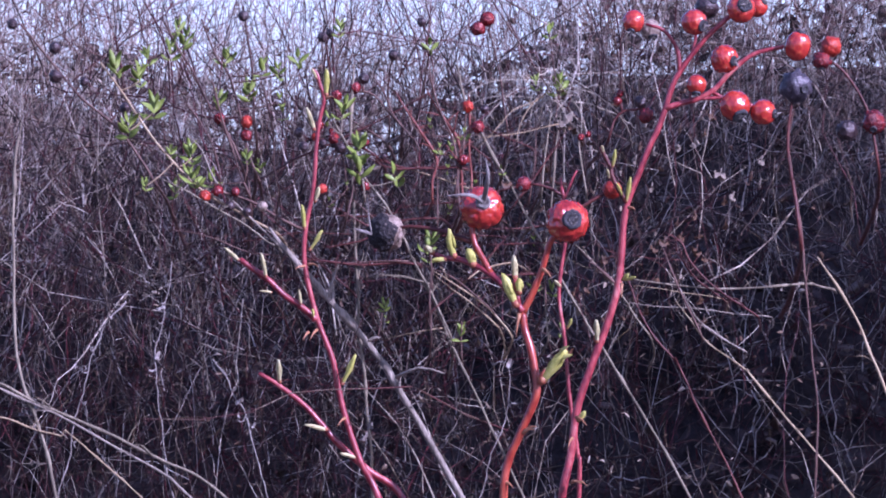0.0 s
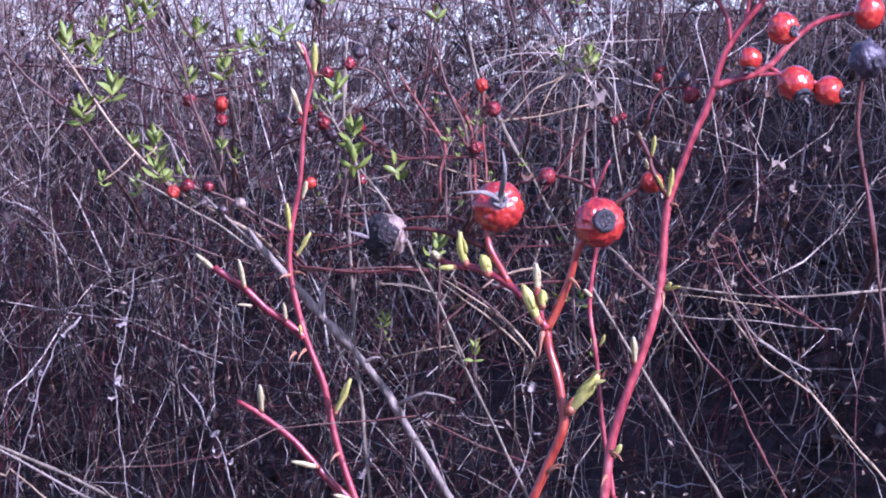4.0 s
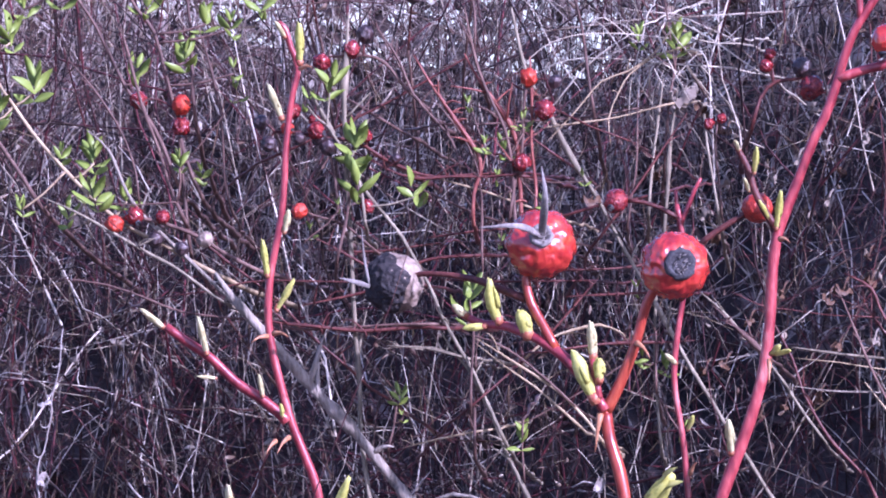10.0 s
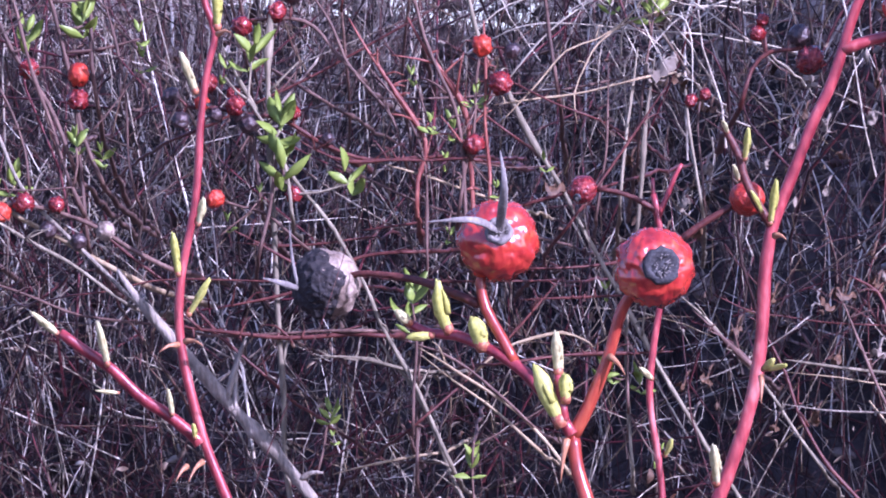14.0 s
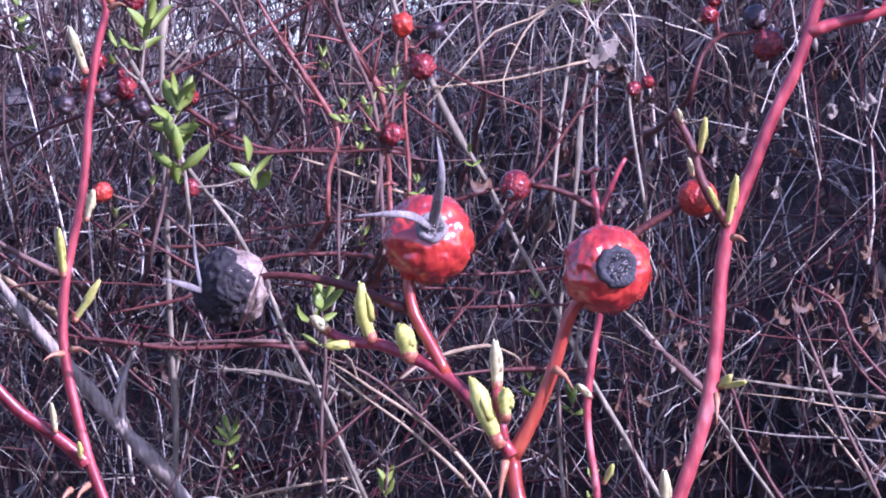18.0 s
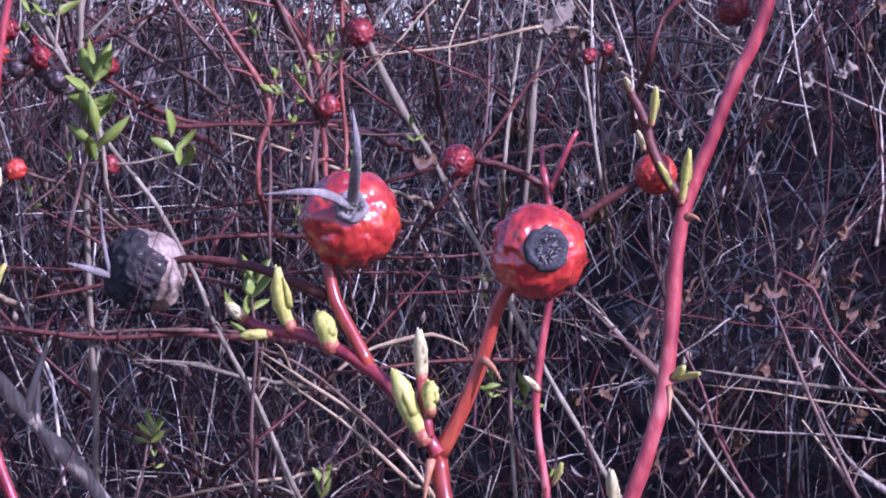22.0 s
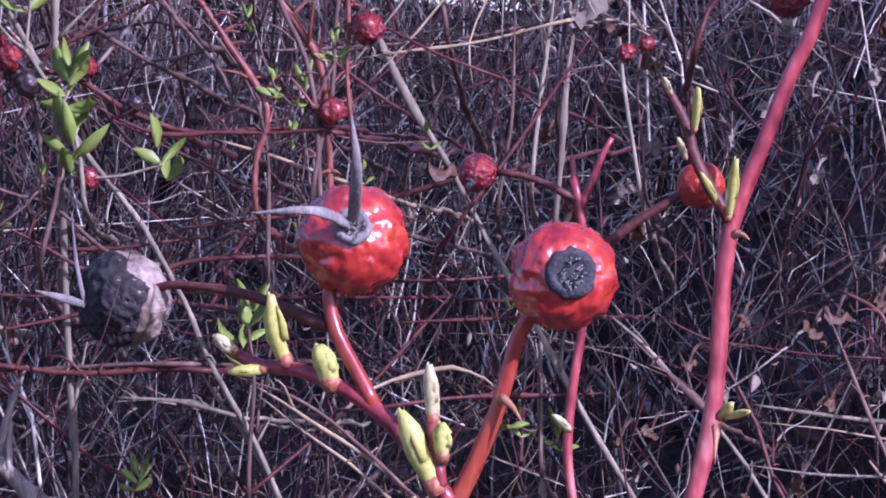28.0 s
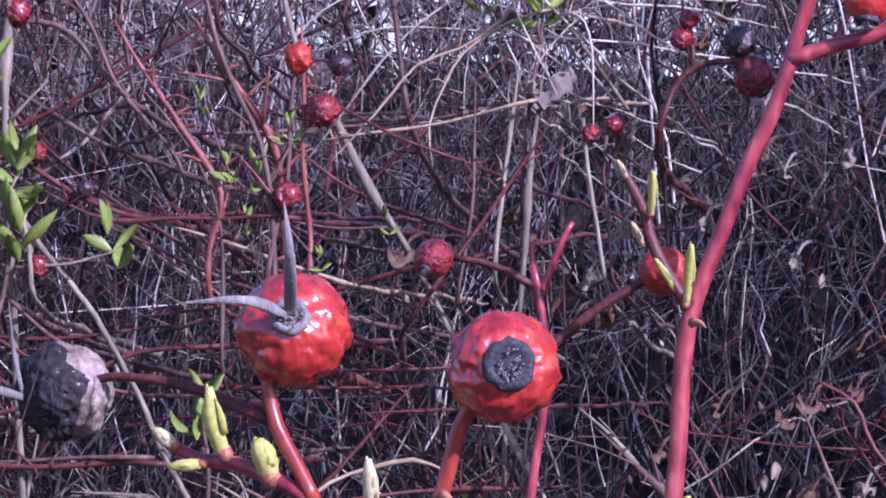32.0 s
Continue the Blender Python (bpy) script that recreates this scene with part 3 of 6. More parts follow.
stem(shoot, [(-0.02, 0.035, 0.83)] + [(-0.0377, 0.0460, 0.8713), (-0.0541, 0.0460, 0.8845), (-0.0686, 0.0460, 0.8976), (-0.0832, 0.0460, 0.9141), (-0.0952, 0.0460, 0.9238), (-0.1059, 0.0460, 0.9305)], [0.0034, 0.0029, 0.0025, 0.0016], M_STEM, "side_twig")
for a, b, r, m in (
        ((-0.1158, 0.0360, 0.9837), (-0.1221, 0.0320, 0.9892), 0.00135, M_BUD_PALE),
        ((-0.1029, 0.0340, 0.9758), (-0.1051, 0.0300, 0.9866), 0.00135, M_BUD_PALE),
        ((-0.1002, 0.0340, 0.9685), (-0.1058, 0.0320, 0.9691), 0.00075, M_BUD_PALE),
        ((-0.0864, 0.0340, 0.9629), (-0.0873, 0.0320, 0.9694), 0.00105, M_BUD_PALE),
        ((-0.0805, 0.0340, 0.9568), (-0.0809, 0.0320, 0.9605), 0.00090, M_BUD),
        ((-0.0847, 0.0350, 0.9987), (-0.0858, 0.0310, 1.0093), 0.00135, M_BUD),
        ((-0.0821, 0.0340, 0.9884), (-0.0764, 0.0300, 0.9975), 0.00120, M_BUD),
        ((-0.0796, 0.0350, 1.0115), (-0.0778, 0.0320, 1.0181), 0.00120, M_BUD_PALE),
        ((-0.0800, 0.0360, 1.0455), (-0.0836, 0.0320, 1.0555), 0.00150, M_BUD_PALE),
        ((-0.0744, 0.0360, 1.0618), (-0.0742, 0.0320, 1.0736), 0.00165, M_BUD),
        ((-0.0789, 0.0380, 1.0698), (-0.0814, 0.0340, 1.0743), 0.00105, M_BUD_PALE),
        ((-0.0668, 0.0360, 0.9252), (-0.0606, 0.0300, 0.9386), 0.00156, M_BUD),
        ((-0.0963, 0.0400, 0.9263), (-0.0969, 0.0340, 0.9365), 0.00156, M_BUD_PALE),
        ((-0.0742, 0.0400, 0.9037), (-0.0842, 0.0340, 0.9059), 0.00156, M_BUD_PALE),
        ((-0.0603, 0.0400, 0.8904), (-0.0675, 0.0340, 0.8924), 0.00130, M_BUD_PALE)):
    bud(shoot, a, b, r, m, label="cream leaf bud" if m == M_BUD_PALE else "yellow-green leaf bud")
for a, b in (((-0.0847, 0.0340, 0.9807), (-0.0894, 0.0300, 0.9789)), ((-0.0831, 0.0340, 0.9816), (-0.0782, 0.0300, 0.9804)), ((-0.0788, 0.0360, 0.9507), (-0.0822, 0.0300, 0.9456)),
             ((-0.0828, 0.0360, 0.9496), (-0.0855, 0.0320, 0.9456)), ((-0.0744, 0.0360, 1.0602), (-0.0707, 0.0320, 1.0605)), ((-0.0655, 0.0380, 0.9090), (-0.0692, 0.0320, 0.9049))):
    thorn(shoot, a, b, 0.0009)

# ---- rose shoot with the cluster of hips ----
shoot = thing("rose_shoot", (0.05, 0.06, 0.0), "crimson rose shoot with a cluster of red hips on top", "rose shoot")
stem(shoot, [(0.05, 0.06, -0.03), (0.035, 0.05, 0.35), (0.03, 0.035, 0.65), (0.035, 0.03, 0.84)] + [(0.0364, 0.0240, 0.8714), (0.0406, 0.0240, 0.8917), (0.0437, 0.0240, 0.9136), (0.0501, 0.0240, 0.9329), (0.0569, 0.0240, 0.9506)] + [(0.0606, 0.0240, 0.9618), (0.0632, 0.0240, 0.9729), (0.0646, 0.0240, 0.9851), (0.0654, 0.0240, 0.9988), (0.0674, 0.0240, 1.0104), (0.0724, 0.0240, 1.0232), (0.0778, 0.0240, 1.0369), (0.0827, 0.0240, 1.0471)] + [(0.0889, 0.0240, 1.0660), (0.0934, 0.0240, 1.0740), (0.0984, 0.0240, 1.0811), (0.1073, 0.0240, 1.0911), (0.1176, 0.0240, 1.1005), (0.1228, 0.0240, 1.1091)],
     [0.0044, 0.0042, 0.0040, 0.0037, 0.0035, 0.0035, 0.0033, 0.0029, 0.0017], M_STEM)
stem(shoot, [(0.0853, 0.0240, 1.0550), (0.0921, 0.0240, 1.0574), (0.1009, 0.0240, 1.0597), (0.1087, 0.0240, 1.0642), (0.1161, 0.0240, 1.0721), (0.1272, 0.0240, 1.0808), (0.1417, 0.0240, 1.0845)], [0.0024, 0.0021, 0.0018, 0.0015], M_STEM, "fruit_twig")
stem(shoot, [(0.0923, 0.0240, 1.0728), (0.0910, 0.0240, 1.0832), (0.0849, 0.0240, 1.0919), (0.0761, 0.0240, 1.0950)], [0.0018, 0.0015, 0.0012], M_STEM, "hip_stalk")
stem(shoot, [(0.0980, 0.0260, 1.0807), (0.1000, 0.0260, 1.0885), (0.1000, 0.0260, 1.0939)], [0.0013, 0.0011], M_STEM, "hip_stalk")
stem(shoot, [(0.1072, 0.0240, 1.0632), (0.1130, 0.0240, 1.0600), (0.1171, 0.0240, 1.0581)], [0.0014, 0.0012], M_STEM, "hip_stalk")
stem(shoot, [(0.1009, 0.0240, 1.0597), (0.1151, 0.0240, 1.0600), (0.1271, 0.0240, 1.0564)], [0.0014, 0.0012], M_STEM, "hip_stalk")
stem(shoot, [(0.1161, 0.0240, 1.0721), (0.1146, 0.0240, 1.0742), (0.1134, 0.0240, 1.0769)], [0.0013, 0.0011], M_STEM, "hip_stalk")
stem(shoot, [(0.0983, 0.0280, 1.0589), (0.0975, 0.0280, 1.0620), (0.1000, 0.0280, 1.0660)], [0.0012, 0.0010], M_STEM, "hip_stalk")
for c, r, ax, m, w, lg, cal in (
        ((0.0701, 0.0180, 1.0959), 0.00523, (-0.3, -0.5, -1), M_HIP, 0.05, 1.1, 0.3),
        ((0.0789, 0.0340, 1.0932), 0.00470, (0.3, -0.6, -1), M_HIP_GREY, 0.09, 1.05, 0.4),
        ((0.0986, 0.0160, 1.0954), 0.00601, (0.75, -0.7, -0.35), M_HIP, 0.06, 1.05, 0.42),
        ((0.1055, 0.0300, 1.1035), 0.00549, (0.4, -0.5, 0.6), M_HIP_DARK, 0.08, 1.0, 0.4),
        ((0.1208, 0.0160, 1.1019), 0.00679, (0.25, -1, 0.25), M_HIP, 0.06, 1.0, 0.44),
        ((0.1296, 0.0280, 1.1032), 0.00444, (0.6, -0.5, 0.5), M_HIP, 0.06, 1.1, 0.3),
        ((0.1478, 0.0180, 1.0844), 0.00601, (0.25, -0.25, 1), M_HIP, 0.04, 1.25, 0.3),
        ((0.1129, 0.0160, 1.0781), 0.00653, (0.7, -0.75, -0.2), M_HIP, 0.08, 1.0, 0.3),
        ((0.1000, 0.0200, 1.0662), 0.00470, (-0.1, -0.35, -1), M_HIP, 0.05, 1.05, 0.4),
        ((0.1177, 0.0140, 1.0558), 0.00732, (0.35, -0.6, -0.75), M_HIP, 0.06, 1.0, 0.42),
        ((0.1310, 0.0140, 1.0528), 0.00601, (0.9, -0.5, -0.15), M_HIP, 0.06, 1.05, 0.3)):
    tip = np.asarray(c) + unit(ax) * r * lg
    u, v = sideways(ax)
    rest = [(tuple(tip + unit(ax) * r * 0.35 + (u * math.cos(k) + v * math.sin(k)) * r * 0.55), tuple(tip + unit(ax) * r * 0.22 + (u * math.cos(k) + v * math.sin(k)) * r * 0.2), r * 0.08) for k in (r * 9000, r * 9000 + 2.3)]
    fruit(shoot, c, r, ax, m, w, lg, cal * 1.15, sepals=rest, label="grey dried hip" if m == M_HIP_GREY else "black dried hip" if m == M_HIP_DARK else "glossy red hip", seed=r * 3000)
stem(shoot, [(0.0669, 0.0220, 1.0106), (0.0630, 0.0220, 1.0168), (0.0600, 0.0220, 1.0231), (0.0589, 0.0220, 1.0280), (0.0562, 0.0220, 1.0334), (0.0544, 0.0220, 1.0367)], [0.0020, 0.0018, 0.0016, 0.0011], M_DARKSTEM, "side_twig")
for a, b, r, m in (
        ((0.0603, 0.0200, 1.0274), (0.0613, 0.0140, 1.0350), 0.00106, M_BUD),
        ((0.0666, 0.0180, 1.0109), (0.0683, 0.0120, 1.0218), 0.00121, M_BUD),
        ((0.0647, 0.0180, 1.0137), (0.0618, 0.0120, 1.0192), 0.00091, M_BUD),
        ((0.0586, 0.0200, 1.0222), (0.0574, 0.0140, 1.0258), 0.00091, M_BUD_PALE),
        ((0.0647, 0.0180, 0.9739), (0.0674, 0.0140, 0.9765), 0.00121, M_BUD),
        ((0.0656, 0.0180, 0.9738), (0.0705, 0.0120, 0.9750), 0.00106, M_BUD),
        ((0.0526, 0.0180, 0.9448), (0.0521, 0.0120, 0.9546), 0.00167, M_BUD_PALE),
        ((0.0438, 0.0180, 0.9075), (0.0469, 0.0140, 0.9117), 0.00157, M_BUD),
        ((0.0559, 0.0180, 1.0342), (0.0548, 0.0140, 1.0370), 0.00091, M_BUD_PALE)):
    bud(shoot, a, b, r, m, label="cream leaf bud" if m == M_BUD_PALE else "yellow-green leaf bud")
for a, b in (((0.0643, 0.0180, 0.9721), (0.0640, 0.0140, 0.9652)), ((0.0428, 0.0180, 0.9091), (0.0474, 0.0120, 0.9049)), ((0.0408, 0.0180, 0.8992), (0.0385, 0.0120, 0.8946)), ((0.0407, 0.0180, 0.8787), (0.0452, 0.0120, 0.8770)), ((0.0677, 0.0180, 1.0078), (0.0706, 0.0140, 1.0068))):
    thorn(shoot, a, b, 0.0010)

# ---- thin rose shoot behind ----
shoot = thing("rose_shoot", (0.06, 0.09, 0.0), "thin crimson rose shoot with two small red hips", "rose shoot")
stem(shoot, [(0.06, 0.09, -0.03), (0.05, 0.07, 0.4), (0.042, 0.05, 0.7)] + [(0.0453, 0.0390, 0.8711), (0.0447, 0.0390, 0.8921), (0.0408, 0.0390, 0.9194), (0.0384, 0.0390, 0.9475)] + [(0.0359, 0.0390, 0.9655), (0.0368, 0.0390, 0.9790), (0.0386, 0.0390, 0.9902), (0.0394, 0.0390, 1.0026), (0.0383, 0.0390, 1.0121), (0.0372, 0.0390, 1.0187)],
     [0.0028, 0.0026, 0.0024, 0.0021, 0.0018, 0.0014], M_STEM)
stem(shoot, [(0.0375, 0.0390, 1.0145), (0.0330, 0.0390, 1.0173), (0.0277, 0.0390, 1.0193), (0.0227, 0.0390, 1.0200)], [0.0013, 0.0011, 0.0010], M_DARKSTEM, "hip_stalk")
stem(shoot, [(0.0379, 0.0390, 1.0130), (0.0372, 0.0390, 1.0187), (0.0369, 0.0390, 1.0229)], [0.0012, 0.0008], M_STEM, "side_twig")
stem(shoot, [(0.0382, 0.0390, 1.0127), (0.0405, 0.0390, 1.0179), (0.0426, 0.0390, 1.0231), (0.0445, 0.0390, 1.0264)], [0.0013, 0.0011, 0.0007], M_STEM, "side_twig")
stem(shoot, [(0.0393, 0.0390, 1.0032), (0.0434, 0.0390, 1.0063), (0.0487, 0.0390, 1.0104), (0.0563, 0.0390, 1.0150), (0.0594, 0.0390, 1.0171)], [0.0016, 0.0015, 0.0014], M_DARKSTEM, "hip_stalk")
fruit(shoot, (0.0190, 0.0390, 1.0199), 0.00353, (-0.35, -0.75, -0.5), M_HIP_SMALL, 0.05, 1.15, 0.28, "small glossy red hip", seed=3.3)
fruit(shoot, (0.0611, 0.0390, 1.0174), 0.00445, (0.3, -0.9, -0.1), M_HIP_ORANGE, 0.05, 1.2, 0.0, "orange-red hip behind the buds", seed=4.4)
bud(shoot, (0.0364, 0.0360, 0.9714), (0.0335, 0.0320, 0.9742), 0.00108, M_BUD_PALE, label="cream leaf bud")
bud(shoot, (0.0397, 0.0360, 0.9516), (0.0416, 0.0320, 0.9559), 0.00092, M_BUD, label="yellow-green leaf bud")
thorn(shoot, (0.0402, 0.0360, 0.9385), (0.0424, 0.0320, 0.9420), 0.0008)
thorn(shoot, (0.0452, 0.0360, 0.8791), (0.0487, 0.0320, 0.8768), 0.0008)


# ---- the thicket: many thin canes and twigs ----
def rods(lines, radii, sides=5):
    """Many thin rods of equal station count at once."""
    k, n, _ = lines.shape
    tan = np.gradient(lines, axis=1)
    tan /= np.linalg.norm(tan, axis=2, keepdims=True) + 1e-12
    ref = np.where(np.abs(tan[:, :1, 1:2]) < 0.8, np.array([[[0.0, 1.0, 0.0]]]), np.array([[[1.0, 0.0, 0.0]]]))
    u = np.cross(tan, np.broadcast_to(ref, tan.shape))
    u /= np.linalg.norm(u, axis=2, keepdims=True) + 1e-12
    w = np.cross(tan, u)
    ang = np.arange(sides) * 2 * math.pi / sides
    v = lines[:, :, None, :] + radii[:, :, None, None] * (np.cos(ang)[None, None, :, None] * u[:, :, None, :] + np.sin(ang)[None, None, :, None] * w[:, :, None, :])
    i, s = np.meshgrid(np.arange(n - 1), np.arange(sides), indexing="ij")
    s2 = (s + 1) % sides
    quad = np.stack([i * sides + s, i * sides + s2, (i + 1) * sides + s2, (i + 1) * sides + s], -1).reshape(-1, 4)
    faces = (quad[None] + (np.arange(k) * n * sides)[:, None, None]).reshape(-1, 4)
    return v.reshape(-1, 3), faces


def twig_lines(rng, roots, lean, length, n, wander, droop):
    """Wandering lines from the roots; lean: spread of the start direction from upright, radians."""
    k = len(roots)
    az = rng.uniform(0, 2 * math.pi, k)
    tilt = np.abs(rng.normal(0, lean, k))
    d = np.stack([np.cos(az) * np.sin(tilt), 0.6 * np.sin(az) * np.sin(tilt), np.cos(tilt)], -1)
    out = [roots]
    p = roots
    seg = (length / (n - 1))[:, None]
    for _ in range(n - 1):
        d = d + rng.normal(0, wander * 0.4, (k, 3)) + np.array([0, 0, -0.6]) * droop[:, None]
        d /= np.linalg.norm(d, axis=1, keepdims=True)
        kink = d + rng.normal(0, wander * 0.75, (k, 3))
        p = p + kink / np.linalg.norm(kink, axis=1, keepdims=True) * seg * rng.uniform(0.6, 1.4, (k, 1))
        out.append(p)
    return np.stack(out, 1)


def thinned(rng, p):
    """Fewer roots low and on the +x side, to stand in for shade there."""
    low = ((p[:, 0] > 0.03) & (p[:, 2] < 0.93)) | ((p[:, 0] > 0.055) & (p[:, 2] < 0.965))
    left = (p[:, 0] <= 0.03) & (p[:, 2] < 0.9)
    chance = rng.random(len(p))
    right = (p[:, 0] > 0.1 * (1 + p[:, 1])) & (p[:, 2] < 1.12)
    return p[(~right | (chance < 0.33)) & (~low | (chance < 0.12)) & (~left | (chance < 0.45))]


def clumped(rng, p, size, share):
    """Roots gathered in clumps with hollows between them; size: of a clump in metres, share: kept in the hollows."""
    dense = np.array([noise.noise(Vector((x / size, y / size * 0.7 + 5.0, z / size))) + 0.5 * noise.noise(Vector((x / size * 2.3, y / size, z / size * 2.3 + 9.0))) for x, y, z in p])
    return p[(dense > 0.02) | (rng.random(len(p)) < share)]


def thicket(name, label, rng, roots, lean, length, radius, sides, mat, branch=3, wander=0.14, droop=0.02, n=9, thorns=0):
    if name in ("middle_thicket", "near_thicket", "outer_thicket", "fine_twigs", "far_thicket", "shaded_thicket", "bramble_tangle"):
        roots = thinned(rng, roots)
    if name in ("middle_thicket", "shaded_thicket", "near_thicket", "bramble_tangle", "fine_twigs"):
        roots = clumped(rng, roots, 0.055, 0.35)
    if name == "shade_crown":
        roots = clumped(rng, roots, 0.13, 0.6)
    k = len(roots)
    length, radius = length[:k], radius[:k]
    lines = twig_lines(rng, roots, lean, length, n, wander, rng.normal(droop, 0.05, k))
    taper = np.linspace(1.0, 0.35, n)[None, :]
    radii = radius[:, None] * taper * (1 + 0.14 * rng.normal(size=(k, n)))
    geoms = [rods(lines, radii, sides)]
    for b in range(branch):
        st = rng.integers(1, n - 1, k)
        keep = rng.random(k) < 0.85
        r0 = lines[np.arange(k), st][keep]
        m = len(r0)
        ln = np.minimum(length[keep] * rng.uniform(0.08, 0.45, m), 0.12)
        bl = twig_lines(rng, r0, 1.0, ln, 5, 0.25, rng.normal(0.02, 0.08, m))
        br = (radius[keep] * rng.uniform(0.35, 0.7, m))[:, None] * np.linspace(1, 0.35, 5)[None, :]
        geoms.append(rods(bl, br, max(3, sides - 1)))
    for b in range(thorns):
        st = rng.integers(1, n - 1, k)
        f = rng.random((k, 1))
        r0 = lines[np.arange(k), st] * f + lines[np.arange(k), st + 1] * (1 - f)
        tl = twig_lines(rng, r0, 1.5, rng.uniform(0.0016, 0.0045, k), 3, 0.05, np.zeros(k))
        geoms.append(rods(tl, (radius * 0.6)[:, None] * np.array([[1.0, 0.5, 0.1]]), 3))
    base, vs, fs = 0, [], []
    for v, f in geoms:
        vs.append(v)
        fs.append(f + base)
        base += len(v)
    return whole(name, (np.vstack(vs), np.vstack(fs).tolist()), mat, label, "twigs", kind="stuff")


def roots_on_bank(rng, count, x, y, above=0.0, tilt=0.0):
    """Root points; tilt: shifts the crowd towards +x."""
    px = rng.uniform(-1, 1, count) * x + tilt * rng.random(count)
    py = rng.uniform(y[0], y[1], count)
    pz = np.array([ground_height(a, b) for a, b in zip(px, py)]) - 0.01 + rng.uniform(0, 1, count) * above
    return np.stack([px, py, pz], -1)


rng = np.random.default_rng(11)
thicket("far_thicket", "tangled bare twigs on the bank, coloured dark for shade", rng, roots_on_bank(rng, 2700, 0.5, (0.42, 0.95), 0.10), 1.2, rng.uniform(0.05, 0.24, 2700), rng.uniform(0.0002, 0.00045, 2700), 4, M_SHADETWIGS, 3, 0.24)
thicket("upper_thicket", "tangled bare grey-brown twigs high on the bank", rng, roots_on_bank(rng, 2500, 0.55, (0.66, 0.88), 0.08), 1.25, rng.uniform(0.05, 0.2, 2500), rng.uniform(0.00022, 0.0005, 2500), 4, M_TWIGS, 3, 0.3)
# below and along the crest the twigs take the bark painted as sunlit
thicket("upper_thicket", "tangled grey-brown twigs below the crest, sunlight in their colour", rng, roots_on_bank(rng, 1900, 0.55, (0.86, 1.1), 0.06), 1.3, rng.uniform(0.05, 0.16, 1900), rng.uniform(0.00022, 0.0005, 1900), 4, M_LITTWIGS, 3, 0.32)
thicket("crest_thicket", "bare twigs on the crest against the sky", rng, roots_on_bank(rng, 2300, 0.6, (0.95, 1.3), 0.07), 0.8, rng.triangular(0.03, 0.07, 0.22, 2300), rng.uniform(0.0002, 0.00045, 2300), 4, M_LITTWIGS, 3, 0.26)
thicket("crest_thicket", "bare twig ends dense along the crest, sunlight in their colour", rng, roots_on_bank(rng, 2600, 0.5, (0.95, 1.12), 0.01), 0.7, rng.triangular(0.02, 0.04, 0.1, 2600), rng.uniform(0.0002, 0.00045, 2600), 4, M_LITTWIGS, 2, 0.2)
thicket("middle_thicket", "tangled bare shrub twigs at the foot of the bank", rng, roots_on_bank(rng, 1500, 0.42, (0.2, 0.55), 0.75), 1.0, rng.uniform(0.08, 0.32, 1500), rng.uniform(0.00018, 0.00042, 1500), 5, M_TWIGS, 4, 0.22, thorns=2)
# low twigs: their shade is put into the bark colour
thicket("shaded_thicket", "dense bramble twigs low in the thicket, coloured dark for shade", rng, roots_on_bank(rng, 1000, 0.34, (0.25, 0.65), 0.55, 0.3), 1.25, rng.uniform(0.08, 0.3, 1000), rng.uniform(0.00018, 0.0004, 1000), 5, M_SHADETWIGS, 4, 0.24)
rr = np.stack([rng.uniform(-0.34, 0.34, 460), rng.uniform(0.09, 0.26, 460), rng.uniform(0.6, 1.1, 460)], -1)
thicket("near_thicket", "thin bare twigs among the rose shoots", rng, rr, 1.2, rng.uniform(0.08, 0.3, 460), rng.uniform(0.0002, 0.00045, 460), 6, M_TWIGS, 4, 0.18, thorns=6)

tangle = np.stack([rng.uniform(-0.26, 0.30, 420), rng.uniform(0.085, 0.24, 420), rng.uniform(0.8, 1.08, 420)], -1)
thicket("bramble_tangle", "dark bramble twigs tangled close behind the roses", rng, tangle, 1.2, rng.uniform(0.06, 0.22, 420), rng.uniform(0.00018, 0.00045, 420), 6, M_SHADETWIGS, 4, 0.22, thorns=6)

count = 6800
bits = np.stack([rng.uniform(-0.30, 0.30, count), rng.uniform(0.075, 0.5, count), rng.uniform(0.78, 1.16, count)], -1)
bits[:, 0] *= 1 + 0.5 * bits[:, 1]
thicket("fine_twigs", "fine dry twig ends and grass stalks in the thicket", rng, bits, 1.6, rng.triangular(0.008, 0.015, 0.06, count), rng.uniform(0.0001, 0.00026, count), 4, M_PALETWIGS, 1, 0.2, 0.02, 5)
sides = np.concatenate([roots_on_bank(rng, 900, 1.0, (0.2, 1.4), 0.2) + np.array((-1.55, 0, 0)), roots_on_bank(rng, 900, 1.0, (0.2, 1.4), 0.2) + np.array((1.6, 0, 0))])
thicket("outer_thicket", "bare thicket going on along the bank", rng, sides, 0.6, rng.uniform(0.2, 0.6, 1800), rng.uniform(0.0008, 0.002, 1800), 4, M_TWIGS, 3)

# unseen taller shrub added over and beside the view, shading the bank's foot
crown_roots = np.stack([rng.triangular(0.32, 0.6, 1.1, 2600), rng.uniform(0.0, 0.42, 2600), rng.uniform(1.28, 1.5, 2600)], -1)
thicket("shade_crown", "dense bare crown of an unseen taller shrub added to shade the thicket", rng, crown_roots, 0.75, rng.uniform(0.08, 0.3, 2600), rng.uniform(0.0007, 0.0016, 2600), 4, M_SHADETWIGS, 3, 0.2, -0.01)
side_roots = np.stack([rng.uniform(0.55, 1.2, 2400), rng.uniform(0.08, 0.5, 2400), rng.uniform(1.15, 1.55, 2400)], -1)
